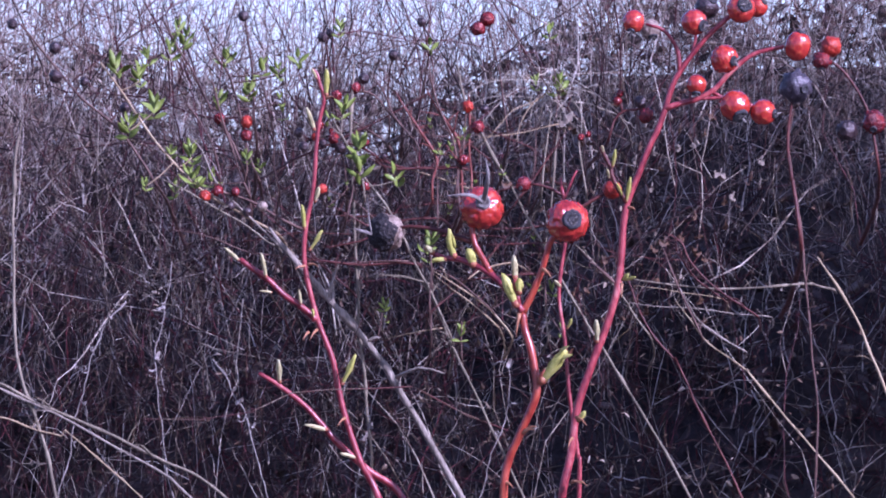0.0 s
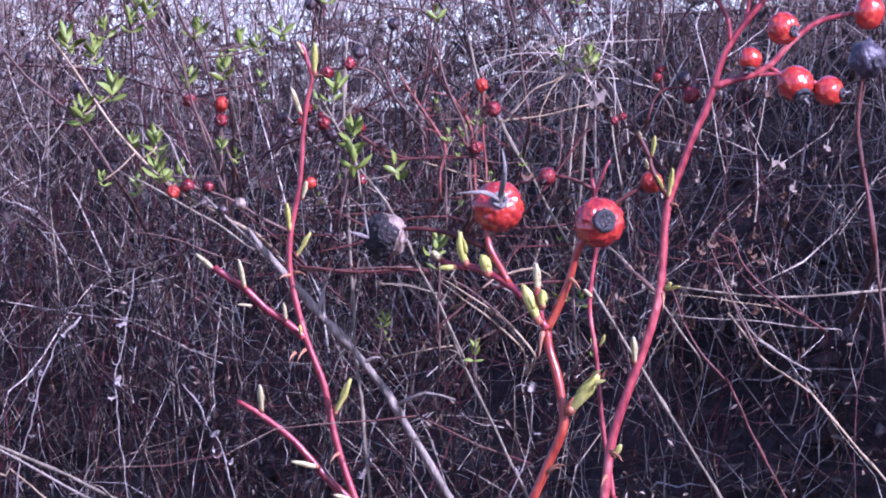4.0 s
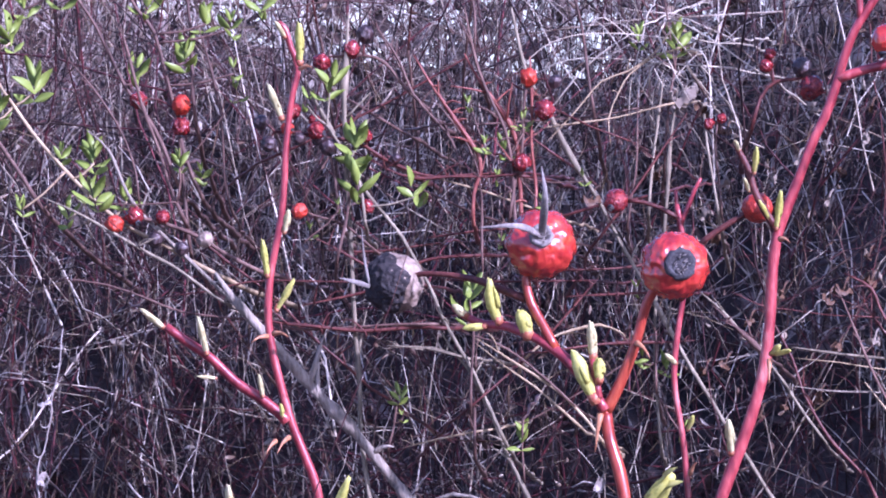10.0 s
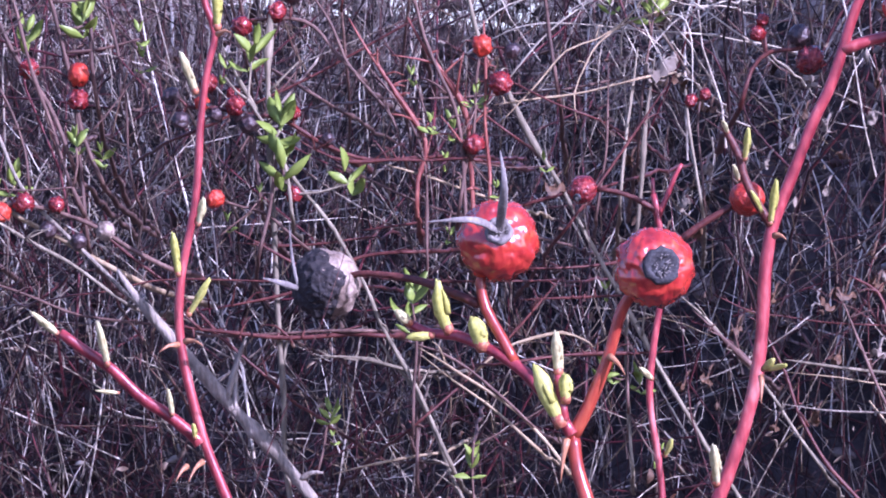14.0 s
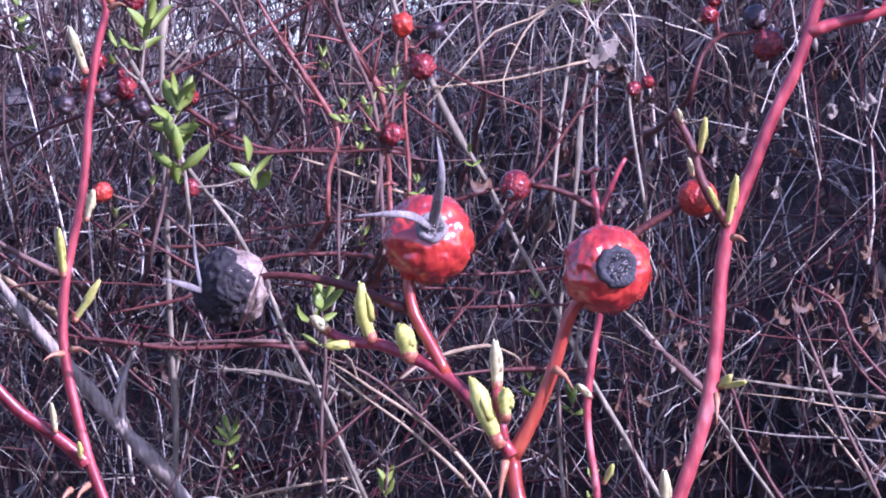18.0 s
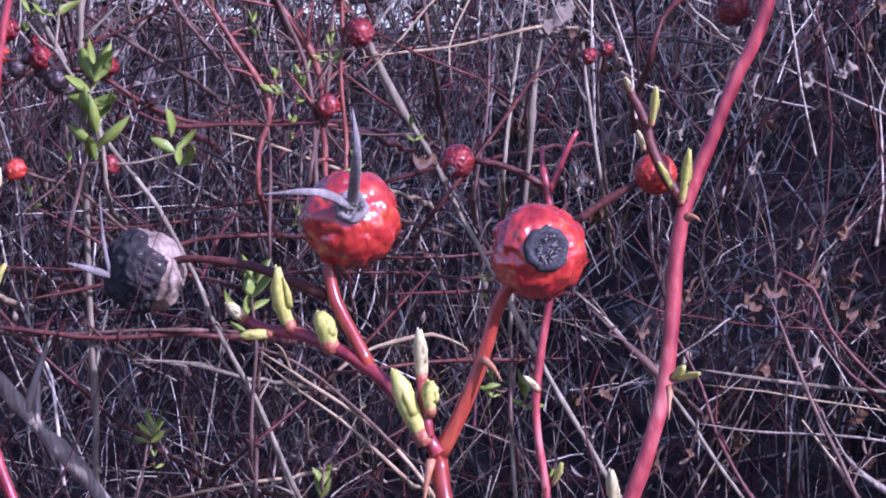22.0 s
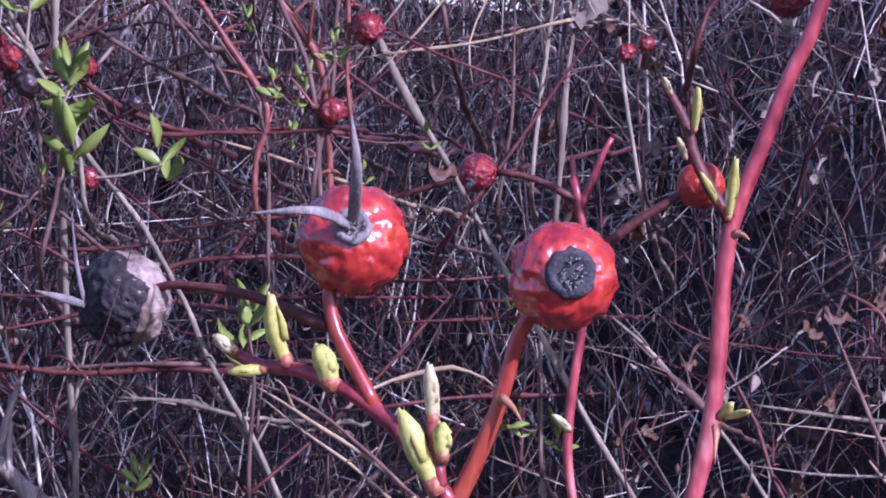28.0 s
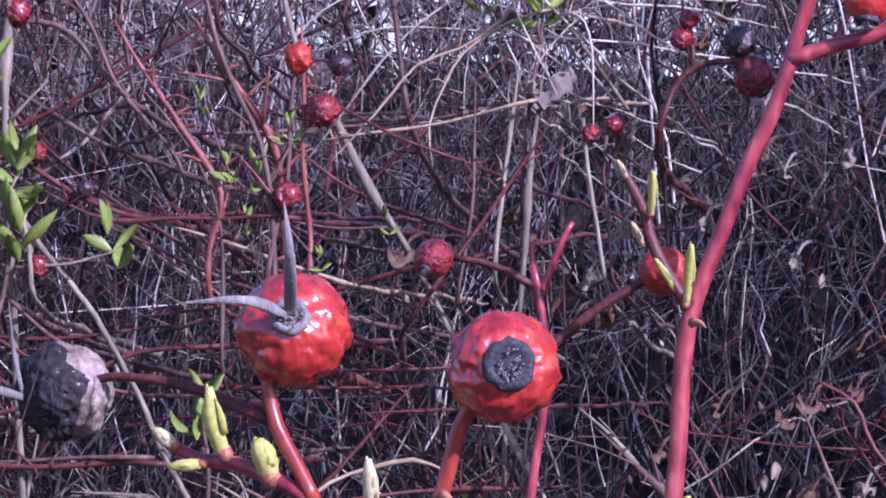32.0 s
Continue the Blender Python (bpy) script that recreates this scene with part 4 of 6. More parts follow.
thicket("shade_crown", "dense bare side of the unseen taller shrub added for shade", rng, side_roots, 0.8, rng.uniform(0.08, 0.3, 2400), rng.uniform(0.0007, 0.0016, 2400), 4, M_SHADETWIGS, 3, 0.2, -0.01)
# unseen flank, added out of view to shade the twigs behind the roses
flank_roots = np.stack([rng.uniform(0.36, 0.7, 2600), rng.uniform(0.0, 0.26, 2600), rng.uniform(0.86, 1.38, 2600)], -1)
thicket("shade_flank", "dense bare flank of an unseen shrub added for shade beside the roses", rng, flank_roots, 0.9, rng.uniform(0.04, 0.12, 2600), rng.uniform(0.0005, 0.0011, 2600), 4, M_SHADETWIGS, 3, 0.2, 0.02)
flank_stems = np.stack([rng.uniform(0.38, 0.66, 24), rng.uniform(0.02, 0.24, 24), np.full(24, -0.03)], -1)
thicket("shade_stems", "upright bare stems of the added unseen shrub beside the roses", rng, flank_stems, 0.04, rng.uniform(1.0, 1.15, 24), rng.uniform(0.002, 0.004, 24), 6, M_SHADETWIGS, 3, 0.02, 0.0)
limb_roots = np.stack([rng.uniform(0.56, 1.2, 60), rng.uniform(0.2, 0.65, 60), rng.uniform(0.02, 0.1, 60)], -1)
thicket("shade_stems", "upright bare stems of the added unseen taller shrub", rng, limb_roots, 0.08, rng.uniform(1.2, 1.4, 60), rng.uniform(0.003, 0.006, 60), 6, M_SHADETWIGS, 3, 0.03, 0.0)


def litter(rng, count, x, y, size, name, label, mat):
    pieces = []
    for _ in range(count):
        px, py = rng.uniform(-x, x), rng.uniform(*y)
        c = np.array((px, py, ground_height(px, py) + 0.006 + rng.uniform(0, 0.03)))
        d = rng.normal(size=3) * (1, 1, 0.5)
        L = rng.uniform(*size)
        pieces.append(blade(c, c + unit(d) * L, L * rng.uniform(0.4, 0.7), rng.uniform(-0.8, 0.8), rng.uniform(-0.5, 0.7), (rng.normal() * 0.4, -0.6 + rng.normal() * 0.4, 1)))
    return whole(name, merge(pieces), mat, label, "leaves", kind="stuff")


litter(rng, 520, 0.42, (0.3, 0.8), (0.007, 0.018), "pale_leaf_litter", "bleached fallen leaves lying on the bank", M_WHITE)
litter(rng, 8000, 0.5, (0.35, 1.15), (0.007, 0.018), "leaf_litter", "dry curled brown leaves lying on the bank", M_DRYLEAF)

def flakes(rng, count):
    """Torn bits of dry leaf and bark hanging all through the twigs."""
    pieces = []
    for _ in range(count):
        y = rng.uniform(0.08, 0.45)
        c = np.array((rng.uniform(-0.3, 0.3) * (1 + y), y, rng.uniform(0.8, 1.12)))
        L = rng.uniform(0.0012, 0.005) * (0.8 + 0.6 * y)
        pieces.append(blade(c, c + unit(rng.normal(size=3)) * L, L * rng.uniform(0.2, 0.6), rng.uniform(-0.9, 0.9), rng.uniform(-0.6, 0.8), rng.normal(size=3) + np.array((0, -0.8, 0.3))))
    return whole("dry_leaf_bits", merge(pieces), M_FLAKES, "torn pale and brown bits of dry leaf among the twigs", "leaves", kind="stuff")


flakes(rng, 3000)


# ---- single canes, stalks and vines in front of the thicket ----
def to_earth(points, shift=0.0):
    """Leads a line on from its last point: into the ground where it already runs low, else back into the thicket."""
    x, y, z = points[-1]
    dx, dz = points[-1][0] - points[-2][0], points[-1][2] - points[-2][2]
    out = list(points)
    if z < 0.935:
        lean = max(-1.1, min(1.1, dx / (abs(dz) + 1e-6))) + shift
        floor = bank(y + 0.3) - 0.03
        for f, back in ((0.12, 0.01), (0.35, 0.05), (0.7, 0.14), (1.0, 0.3)):
            out.append((x + lean * (z - floor) * (f - 0.5 * f * f), y + back, z + (floor - z) * f))
    else:
        for f, back in ((0.5, 0.03), (1.0, 0.09), (1.5, 0.18)):
            out.append((x + dx * f * 0.7, y + back, z + dz * f * 0.7))
    return out


def crooked(points, amount, seed, step=0.003):
    """A line of nearly straight lengths with a small kink at each node."""
    rnd = np.random.default_rng(seed)
    line = spline(points, step)
    nodes = [0]
    while nodes[-1] < len(line) - 1:
        nodes.append(min(len(line) - 1, nodes[-1] + int(rnd.integers(3, 8))))
    off = rnd.normal(0, amount, (len(nodes), 3))
    off[0] = 0
    for axis in range(3):
        line[:, axis] += np.interp(np.arange(len(line)), nodes, off[:, axis])
    return line


def wobble(line, amount, seed):
    """Small natural crookedness along a line."""
    out = np.array(line)
    for i, p in enumerate(line):
        q = Vector((p[0] * 60 + seed, p[1] * 20, p[2] * 60))
        out[i] += np.array(noise.noise_vector(q)) * amount + np.array(noise.noise_vector(q * 3.3)) * amount * 0.35
    return out


def knotted(n, r, seed):
    """Radii with nodes along the stalk."""
    rnd = random.Random(seed)
    radii = np.full(n, r)
    for _ in range(max(2, n // 14)):
        k = rnd.randrange(n)
        radii[max(0, k - 1):k + 2] *= rnd.uniform(1.2, 1.5)
    return radii * np.linspace(0.75, 1.1, n)


def cane(name, points, r, mat, label, spurs=4, seed=1, earth=True):
    rnd = random.Random(seed)
    label = label if len(label.split()) > 4 else label + " among the thicket twigs"
    pts = to_earth(points) if earth else points
    r *= 0.72
    line = crooked(pts, 0.00032, seed)
    base = thing(name, tuple(line[-1]), label, "cane")
    radii = knotted(len(line), r, seed)
    radii[-len(line) // 5:] *= np.linspace(1, 0.45, len(radii[-len(line) // 5:]))
    radii[:5] *= np.linspace(0.35, 1, len(radii[:5]))
    part("stalk", tube(line, radii, 9, 0.05), mat, base)
    seen = crooked(points, 0.00032, seed)
    if name == "bramble_cane":
        for i in range(5):
            k = rnd.randrange(2, len(seen) - 1)
            along = unit(seen[k] - seen[k - 1])
            out = unit(np.cross(along, (0.0, 1.0, 0.0)) * rnd.choice((-1, 1)) + np.array((0, rnd.uniform(-0.5, 0.3), 0)))
            part("thorn", thorn_geom(seen[k], seen[k] + (out + along * 0.4) * r * rnd.uniform(2.2, 3.6), r * 0.7), mat, base)
    for i in range(spurs):
        k = rnd.randrange(1, len(seen) - 1)
        a = seen[k]
        d = np.array((rnd.uniform(-1, 1), rnd.uniform(-0.5, 0.3), rnd.uniform(0.0, 1)))
        L = rnd.uniform(3, 16) * r
        mid = a + unit(d) * L * 0.5 + np.array((0, 0, rnd.uniform(0, 0.2) * L))
        part("spur", tube(spline([a, mid, a + unit(d) * L], L / 5), [r * 0.5, r * 0.35, r * 0.15], 6), mat, base)
    return base


cane("dead_cane", [(-0.0118, 0.0542, 1.0784), (-0.0070, 0.0542, 1.0592), (0.0003, 0.0542, 1.0450), (0.0065, 0.0542, 1.0323), (0.0125, 0.0542, 1.0227), (0.0186, 0.0542, 1.0104), (0.0232, 0.0542, 1.0019), (0.0304, 0.0542, 0.9887), (0.0393, 0.0542, 0.9731), (0.0470, 0.0542, 0.9604), (0.0525, 0.0542, 0.9508), (0.0628, 0.0542, 0.9338)], 0.00102, M_CANE, "long pale grey dead cane leaning behind the roses", 6, 1)
cane("dead_cane", [(-0.1011, 0.0505, 0.9999), (-0.0956, 0.0505, 0.9921), (-0.0851, 0.0505, 0.9798), (-0.0730, 0.0505, 0.9660), (-0.0590, 0.0505, 0.9512), (-0.0480, 0.0505, 0.9372), (-0.0406, 0.0505, 0.9248)], 0.0027, M_OLDCANE, "thick weathered grey cane with a broken top", 4, 2)
cane("dead_cane", [(-0.0605, 0.0555, 1.0775), (-0.0609, 0.0555, 1.0648), (-0.0616, 0.0555, 1.0427), (-0.0611, 0.0555, 1.0191), (-0.0600, 0.0555, 0.9957), (-0.0587, 0.0555, 0.9725), (-0.0577, 0.0555, 0.9533), (-0.0561, 0.0555, 0.9342)], 0.00127, M_CANE, "upright pale grey stalk", 5, 3)
cane("dead_cane", [(-0.1532, 0.0530, 1.0233), (-0.1428, 0.0530, 1.0185), (-0.1330, 0.0530, 1.0128), (-0.1221, 0.0530, 1.0060), (-0.1112, 0.0530, 0.9997), (-0.1018, 0.0530, 0.9931), (-0.0962, 0.0530, 0.9901)], 0.00078, M_CANE, "crooked pale twig with a split end", 4, 4)
cane("dead_cane", [(-0.1397, 0.0568, 1.0432), (-0.1328, 0.0568, 1.0368), (-0.1255, 0.0568, 1.0213), (-0.1118, 0.0568, 1.0073), (-0.1029, 0.0568, 0.9980), (-0.0967, 0.0568, 0.9918)], 0.00095, M_OLDCANE, "pale grey leaning cane", 3, 5)
cane("dead_cane", [(-0.0738, 0.0530, 1.0578), (-0.0705, 0.0530, 1.0508), (-0.0648, 0.0530, 1.0408), (-0.0597, 0.0530, 1.0302), (-0.0545, 0.0530, 1.0215), (-0.0475, 0.0530, 1.0122), (-0.0372, 0.0530, 0.9960), (-0.0331, 0.0530, 0.9857), (-0.0256, 0.0530, 0.9719), (-0.0209, 0.0530, 0.9612), (-0.0148, 0.0530, 0.9477)], 0.00094, M_CANE, "slender pale grey cane", 5, 6)
cane("dead_cane", [(0.0379, 0.0568, 1.0555), (0.0366, 0.0568, 1.0462), (0.0352, 0.0568, 1.0369), (0.0341, 0.0568, 1.0229), (0.0329, 0.0568, 1.0112), (0.0311, 0.0568, 0.9926), (0.0302, 0.0568, 0.9751), (0.0308, 0.0568, 0.9572), (0.0316, 0.0568, 0.9473)], 0.00075, M_CANE, "straight pale stalk", 4, 7)
cane("bramble_cane", [(0.0616, 0.0580, 0.9869), (0.0644, 0.0580, 0.9847), (0.0706, 0.0580, 0.9726), (0.0753, 0.0580, 0.9612), (0.0822, 0.0580, 0.9488), (0.0924, 0.0580, 0.9368), (0.0956, 0.0580, 0.9304)], 0.00080, M_DARKSTEM, "thin red-brown arching cane", 3, 8)
cane("bramble_cane", [(-0.1505, 0.0542, 0.9982), (-0.1437, 0.0542, 0.9980), (-0.1274, 0.0542, 0.9940), (-0.1117, 0.0542, 0.9886), (-0.0919, 0.0542, 0.9854), (-0.0739, 0.0542, 0.9831), (-0.0505, 0.0542, 0.9836), (-0.0333, 0.0542, 0.9840)], 0.00063, M_BROWN, "brown twig lying across", 6, 9)
cane("bramble_cane", [(-0.0752, 0.0530, 0.9899), (-0.0649, 0.0530, 0.9919), (-0.0568, 0.0530, 0.9937), (-0.0488, 0.0530, 0.9978), (-0.0372, 0.0530, 1.0029), (-0.0221, 0.0530, 1.0041)], 0.00082, M_DARKSTEM, "red cane crossing the stalk", 4, 12)
cane("bramble_cane", [(-0.0728, 0.0530, 1.0108), (-0.0672, 0.0530, 1.0075), (-0.0604, 0.0530, 1.0035), (-0.0499, 0.0530, 0.9984), (-0.0395, 0.0530, 0.9960)], 0.00070, M_DARKSTEM, "dark red cane", 4, 14)
cane("bramble_cane", [(0.0022, 0.0530, 0.9916), (0.0091, 0.0530, 0.9919), (0.0161, 0.0530, 0.9920), (0.0252, 0.0530, 0.9923), (0.0356, 0.0530, 0.9926)], 0.00059, M_DARKSTEM, "thin dark red twig", 3, 15)
cane("bramble_cane", [(-0.0256, 0.0493, 1.0783), (-0.0242, 0.0493, 1.0703), (-0.0215, 0.0493, 1.0592), (-0.0172, 0.0493, 1.0483), (-0.0144, 0.0493, 1.0419), (-0.0123, 0.0493, 1.0320), (-0.0116, 0.0493, 1.0200), (-0.0112, 0.0493, 1.0077)], 0.00093, M_BROWN, "red-brown upright twig", 7, 16)
cane("bramble_cane", [(-0.0368, 0.0505, 1.0526), (-0.0322, 0.0505, 1.0480), (-0.0264, 0.0505, 1.0410), (-0.0228, 0.0505, 1.0338), (-0.0214, 0.0505, 1.0246), (-0.0218, 0.0505, 1.0120), (-0.0213, 0.0505, 0.9982)], 0.00058, M_BROWN, "red-brown branching twig", 8, 17)
cane("bramble_cane", [(-0.0189, 0.0505, 1.0526), (-0.0137, 0.0505, 1.0457), (-0.0067, 0.0505, 1.0398), (0.0026, 0.0505, 1.0329)], 0.00058, M_DARKSTEM, "dark red thin twig", 4, 18)
cane("bramble_cane", [(-0.0565, 0.0505, 1.0347), (-0.0497, 0.0505, 1.0306), (-0.0415, 0.0505, 1.0277), (-0.0310, 0.0505, 1.0282), (-0.0204, 0.0505, 1.0281), (-0.0087, 0.0505, 1.0286)], 0.00070, M_DARKSTEM, "purple-red arching cane", 4, 19)
cane("bramble_cane", [(0.0258, 0.0505, 1.0527), (0.0255, 0.0505, 1.0412), (0.0252, 0.0505, 1.0319), (0.0237, 0.0505, 1.0203), (0.0226, 0.0505, 1.0122)], 0.00058, M_BROWN, "brown upright twig", 4, 20)
cane("dry_stalk", [(-0.0248, 0.0518, 0.9802), (-0.0186, 0.0518, 0.9768), (-0.0110, 0.0518, 0.9717), (-0.0004, 0.0518, 0.9637), (0.0092, 0.0518, 0.9541), (0.0137, 0.0518, 0.9481)], 0.00078, M_STRAW, "tan dry stalk", 2, 21)
cane("dry_stalk", [(-0.0234, 0.0525, 0.9780), (-0.0143, 0.0525, 0.9705), (-0.0036, 0.0525, 0.9624), (0.0074, 0.0525, 0.9528)], 0.00063, M_STRAW, "tan dry stalk", 2, 22)
cane("dry_stalk", [(-0.0277, 0.0513, 0.9816), (-0.0138, 0.0513, 0.9759), (-0.0032, 0.0513, 0.9680), (0.0061, 0.0513, 0.9591)], 0.00063, M_BROWN, "brown dry stalk", 2, 23)
cane("dry_stalk", [(-0.0348, 0.0542, 0.9832), (-0.0311, 0.0542, 0.9769), (-0.0241, 0.0542, 0.9675), (-0.0193, 0.0542, 0.9578), (-0.0136, 0.0542, 0.9430), (-0.0092, 0.0542, 0.9340)], 0.00094, M_CANE, "grey curved stalk", 3, 24)
cane("dry_stalk", [(0.0213, 0.0530, 0.9794), (0.0197, 0.0530, 0.9810), (0.0136, 0.0530, 0.9832), (0.0059, 0.0530, 0.9817), (-0.0019, 0.0530, 0.9787), (-0.0083, 0.0530, 0.9735)], 0.00063, M_STRAW, "pale bent grass stalk", 1, 25)
cane("dry_stalk", [(-0.2437, 0.0530, 0.9331), (-0.2277, 0.0530, 0.9245), (-0.2108, 0.0530, 0.9166), (-0.1879, 0.0530, 0.9072), (-0.1537, 0.0530, 0.8900), (-0.1208, 0.0530, 0.8712)], 0.00123, M_CANE, "long grey-tan fallen stalk", 4, 26)
cane("dry_stalk", [(-0.2383, 0.0542, 0.9109), (-0.2250, 0.0542, 0.9090), (-0.2134, 0.0542, 0.9048), (-0.1992, 0.0542, 0.9009), (-0.1884, 0.0542, 0.8961)], 0.00067, M_STRAW, "tan fallen stalk", 3, 27)
cane("dry_stalk", [(-0.2383, 0.0530, 0.9288), (-0.2223, 0.0530, 0.9203), (-0.2047, 0.0530, 0.9127), (-0.1833, 0.0530, 0.9014), (-0.1512, 0.0530, 0.8829), (-0.1368, 0.0530, 0.8712)], 0.00107, M_OLDCANE, "grey-brown fallen stalk", 3, 28)
cane("dead_cane", [(-0.2182, 0.0555, 1.0491), (-0.2214, 0.0555, 1.0276), (-0.2217, 0.0555, 0.9871), (-0.2214, 0.0555, 0.9522), (-0.2177, 0.0555, 0.9253), (-0.2085, 0.0555, 0.9016), (-0.2015, 0.0555, 0.8711)], 0.00134, M_CANE, "crooked pale stalk", 3, 29)
cane("bramble_cane", [(0.1493, 0.0505, 1.0606), (0.1461, 0.0505, 1.0437), (0.1473, 0.0505, 1.0274), (0.1513, 0.0505, 1.0004), (0.1540, 0.0505, 0.9732), (0.1567, 0.0505, 0.9461), (0.1591, 0.0505, 0.9142), (0.1579, 0.0505, 0.8711)], 0.00093, M_BROWN, "dark upright rose cane", 5, 30)
cane("dry_stalk", [(0.1599, 0.0580, 0.9864), (0.1781, 0.0580, 0.9580), (0.1849, 0.0580, 0.9422), (0.1935, 0.0580, 0.9207)], 0.00108, M_STRAW, "pale leaning stalk", 2, 31)
cane("dry_stalk", [(0.0926, 0.0580, 0.9652), (0.0994, 0.0580, 0.9563), (0.1077, 0.0580, 0.9455), (0.1254, 0.0580, 0.9327), (0.1343, 0.0580, 0.9224)], 0.00081, M_STRAW, "pale bent grass stalk", 1, 32)
cane("dry_stalk", [(0.0705, 0.0580, 0.9759), (0.0888, 0.0580, 0.9737), (0.1160, 0.0580, 0.9714), (0.1493, 0.0580, 0.9733)], 0.00081, M_CANE, "thin grey stalk lying across", 3, 33)
cane("bramble_cane", [(0.0889, 0.0555, 0.9950), (0.0947, 0.0555, 0.9855), (0.1002, 0.0555, 0.9779), (0.1061, 0.0555, 0.9725), (0.1151, 0.0555, 0.9660)], 0.00071, M_DARKSTEM, "purple-red arching cane", 4, 35)
cane("bramble_cane", [(0.0531, 0.0555, 0.9926), (0.0623, 0.0555, 0.9884), (0.0715, 0.0555, 0.9872), (0.0832, 0.0555, 0.9854), (0.0959, 0.0555, 0.9845)], 0.00036, M_DARKSTEM, "dark red twig lying across", 5, 36)
cane("dry_stalk", [(0.0717, 0.0568, 0.9726), (0.0844, 0.0568, 0.9709), (0.0961, 0.0568, 0.9691), (0.1123, 0.0568, 0.9672)], 0.00036, M_STRAW, "pale dry stalk lying across", 3, 38)
cane("dry_stalk", [(0.0438, 0.0568, 0.9926), (0.0507, 0.0568, 0.9867), (0.0578, 0.0568, 0.9786), (0.0636, 0.0568, 0.9715), (0.0721, 0.0568, 0.9584), (0.0808, 0.0568, 0.9472)], 0.00071, M_CANE, "grey leaning stalk", 4, 39)
cane("dry_stalk", [(-0.0522, 0.0555, 0.9766), (-0.0429, 0.0555, 0.9771), (-0.0337, 0.0555, 0.9763), (-0.0257, 0.0555, 0.9730)], 0.00047, M_CANE, "grey twig lying across", 3, 40)
cane("dead_cane", [(0.0334, 0.0568, 1.0567), (0.0319, 0.0568, 1.0444), (0.0303, 0.0568, 1.0320), (0.0287, 0.0568, 1.0165)], 0.0008, M_CANE, "pale upright stalk", 2, 41)
cane("dry_stalk", [(-0.0023, 0.0530, 1.0371), (0.0068, 0.0530, 1.0466), (0.0147, 0.0530, 1.0556), (0.0226, 0.0530, 1.0586), (0.0307, 0.0530, 1.0639), (0.0351, 0.0530, 1.0695)], 0.00047, M_STRAW, "pale wiry stalk", 3, 42)
cane("dry_stalk", [(-0.0040, 0.0530, 1.0419), (0.0053, 0.0530, 1.0434), (0.0161, 0.0530, 1.0447), (0.0237, 0.0530, 1.0461), (0.0359, 0.0530, 1.0490)], 0.00047, M_STRAW, "pale wiry stalk", 3, 43)
cane("dry_stalk", [(0.0176, 0.0530, 1.0369), (0.0169, 0.0530, 1.0447), (0.0200, 0.0530, 1.0524), (0.0233, 0.0530, 1.0578), (0.0305, 0.0530, 1.0631), (0.0370, 0.0530, 1.0654)], 0.00047, M_STRAW, "pale arching stalk", 3, 44)
cane("bramble_cane", [(-0.0545, 0.0568, 1.0759), (-0.0464, 0.0568, 1.0644), (-0.0416, 0.0568, 1.0533), (-0.0363, 0.0568, 1.0469), (-0.0300, 0.0568, 1.0390), (-0.0269, 0.0568, 1.0279)], 0.00071, M_BROWN, "dark thorny twig", 7, 45)
cane("bramble_cane", [(-0.1293, 0.0580, 1.0750), (-0.1261, 0.0580, 1.0634), (-0.1228, 0.0580, 1.0504), (-0.1184, 0.0580, 1.0379), (-0.1144, 0.0580, 1.0258), (-0.1102, 0.0580, 1.0151)], 0.00080, M_BROWN, "dark brown upright twig", 5, 46)
cane("bramble_cane", [(-0.1062, 0.0580, 1.0750), (-0.1030, 0.0580, 1.0635), (-0.0999, 0.0580, 1.0477), (-0.0983, 0.0580, 1.0307), (-0.0964, 0.0580, 1.0184)], 0.00064, M_BROWN, "brown upright twig", 5, 47)
cane("bramble_cane", [(-0.1447, 0.0580, 1.0641), (-0.1376, 0.0580, 1.0557), (-0.1296, 0.0580, 1.0428), (-0.1253, 0.0580, 1.0304), (-0.1242, 0.0580, 1.0213)], 0.00064, M_BROWN, "brown upright twig", 5, 48)


# ---- dead vines with curled tendrils ----
def vine(points, r, curls, label, seed):
    rnd = random.Random(seed)
    line = wobble(spline(to_earth(points), 0.003), 0.0022, seed)
    base = thing("dead_vine", tuple(line[-1]), label, "vine", "dead vines")
    r = r * 0.5
    part("stalk", tube(line, knotted(len(line), r, seed), 7, 0.12), M_WHITE_VINE, base)
    seen = wobble(spline(points, 0.003), 0.0022, seed)
    for i in range(curls):
        a = seen[rnd.randrange(2, len(seen) - 2)]
        R = rnd.uniform(0.0006, 0.0021)
        s = rnd.choice((-1, 1))
        turn = np.linspace(0, rnd.choice((1.8, 2.6, 4.0, 6.5, 8.0)), 26)
        open_up = 1 - turn * rnd.uniform(0.02, 0.09)
        loop = np.stack([a[0] + s * R * (1 - np.cos(turn)) * open_up + s * 0.0002 * turn, a[1] - 0.0005 * turn, a[2] - R * rnd.uniform(0.8, 1.6) * np.sin(turn) * open_up - rnd.uniform(-0.0003, 0.0005) * turn], -1)
        part("tendril", tube(loop, [r * 0.7, r * 0.5, r * 0.35], 6), M_WHITE_VINE, base)
        if rnd.random() < 0.6:
            part("dry_leaf", crumple(loop[-1], rnd.uniform(0.002, 0.0045), seed * 10 + i), M_WHITE_VINE, base)
    return base


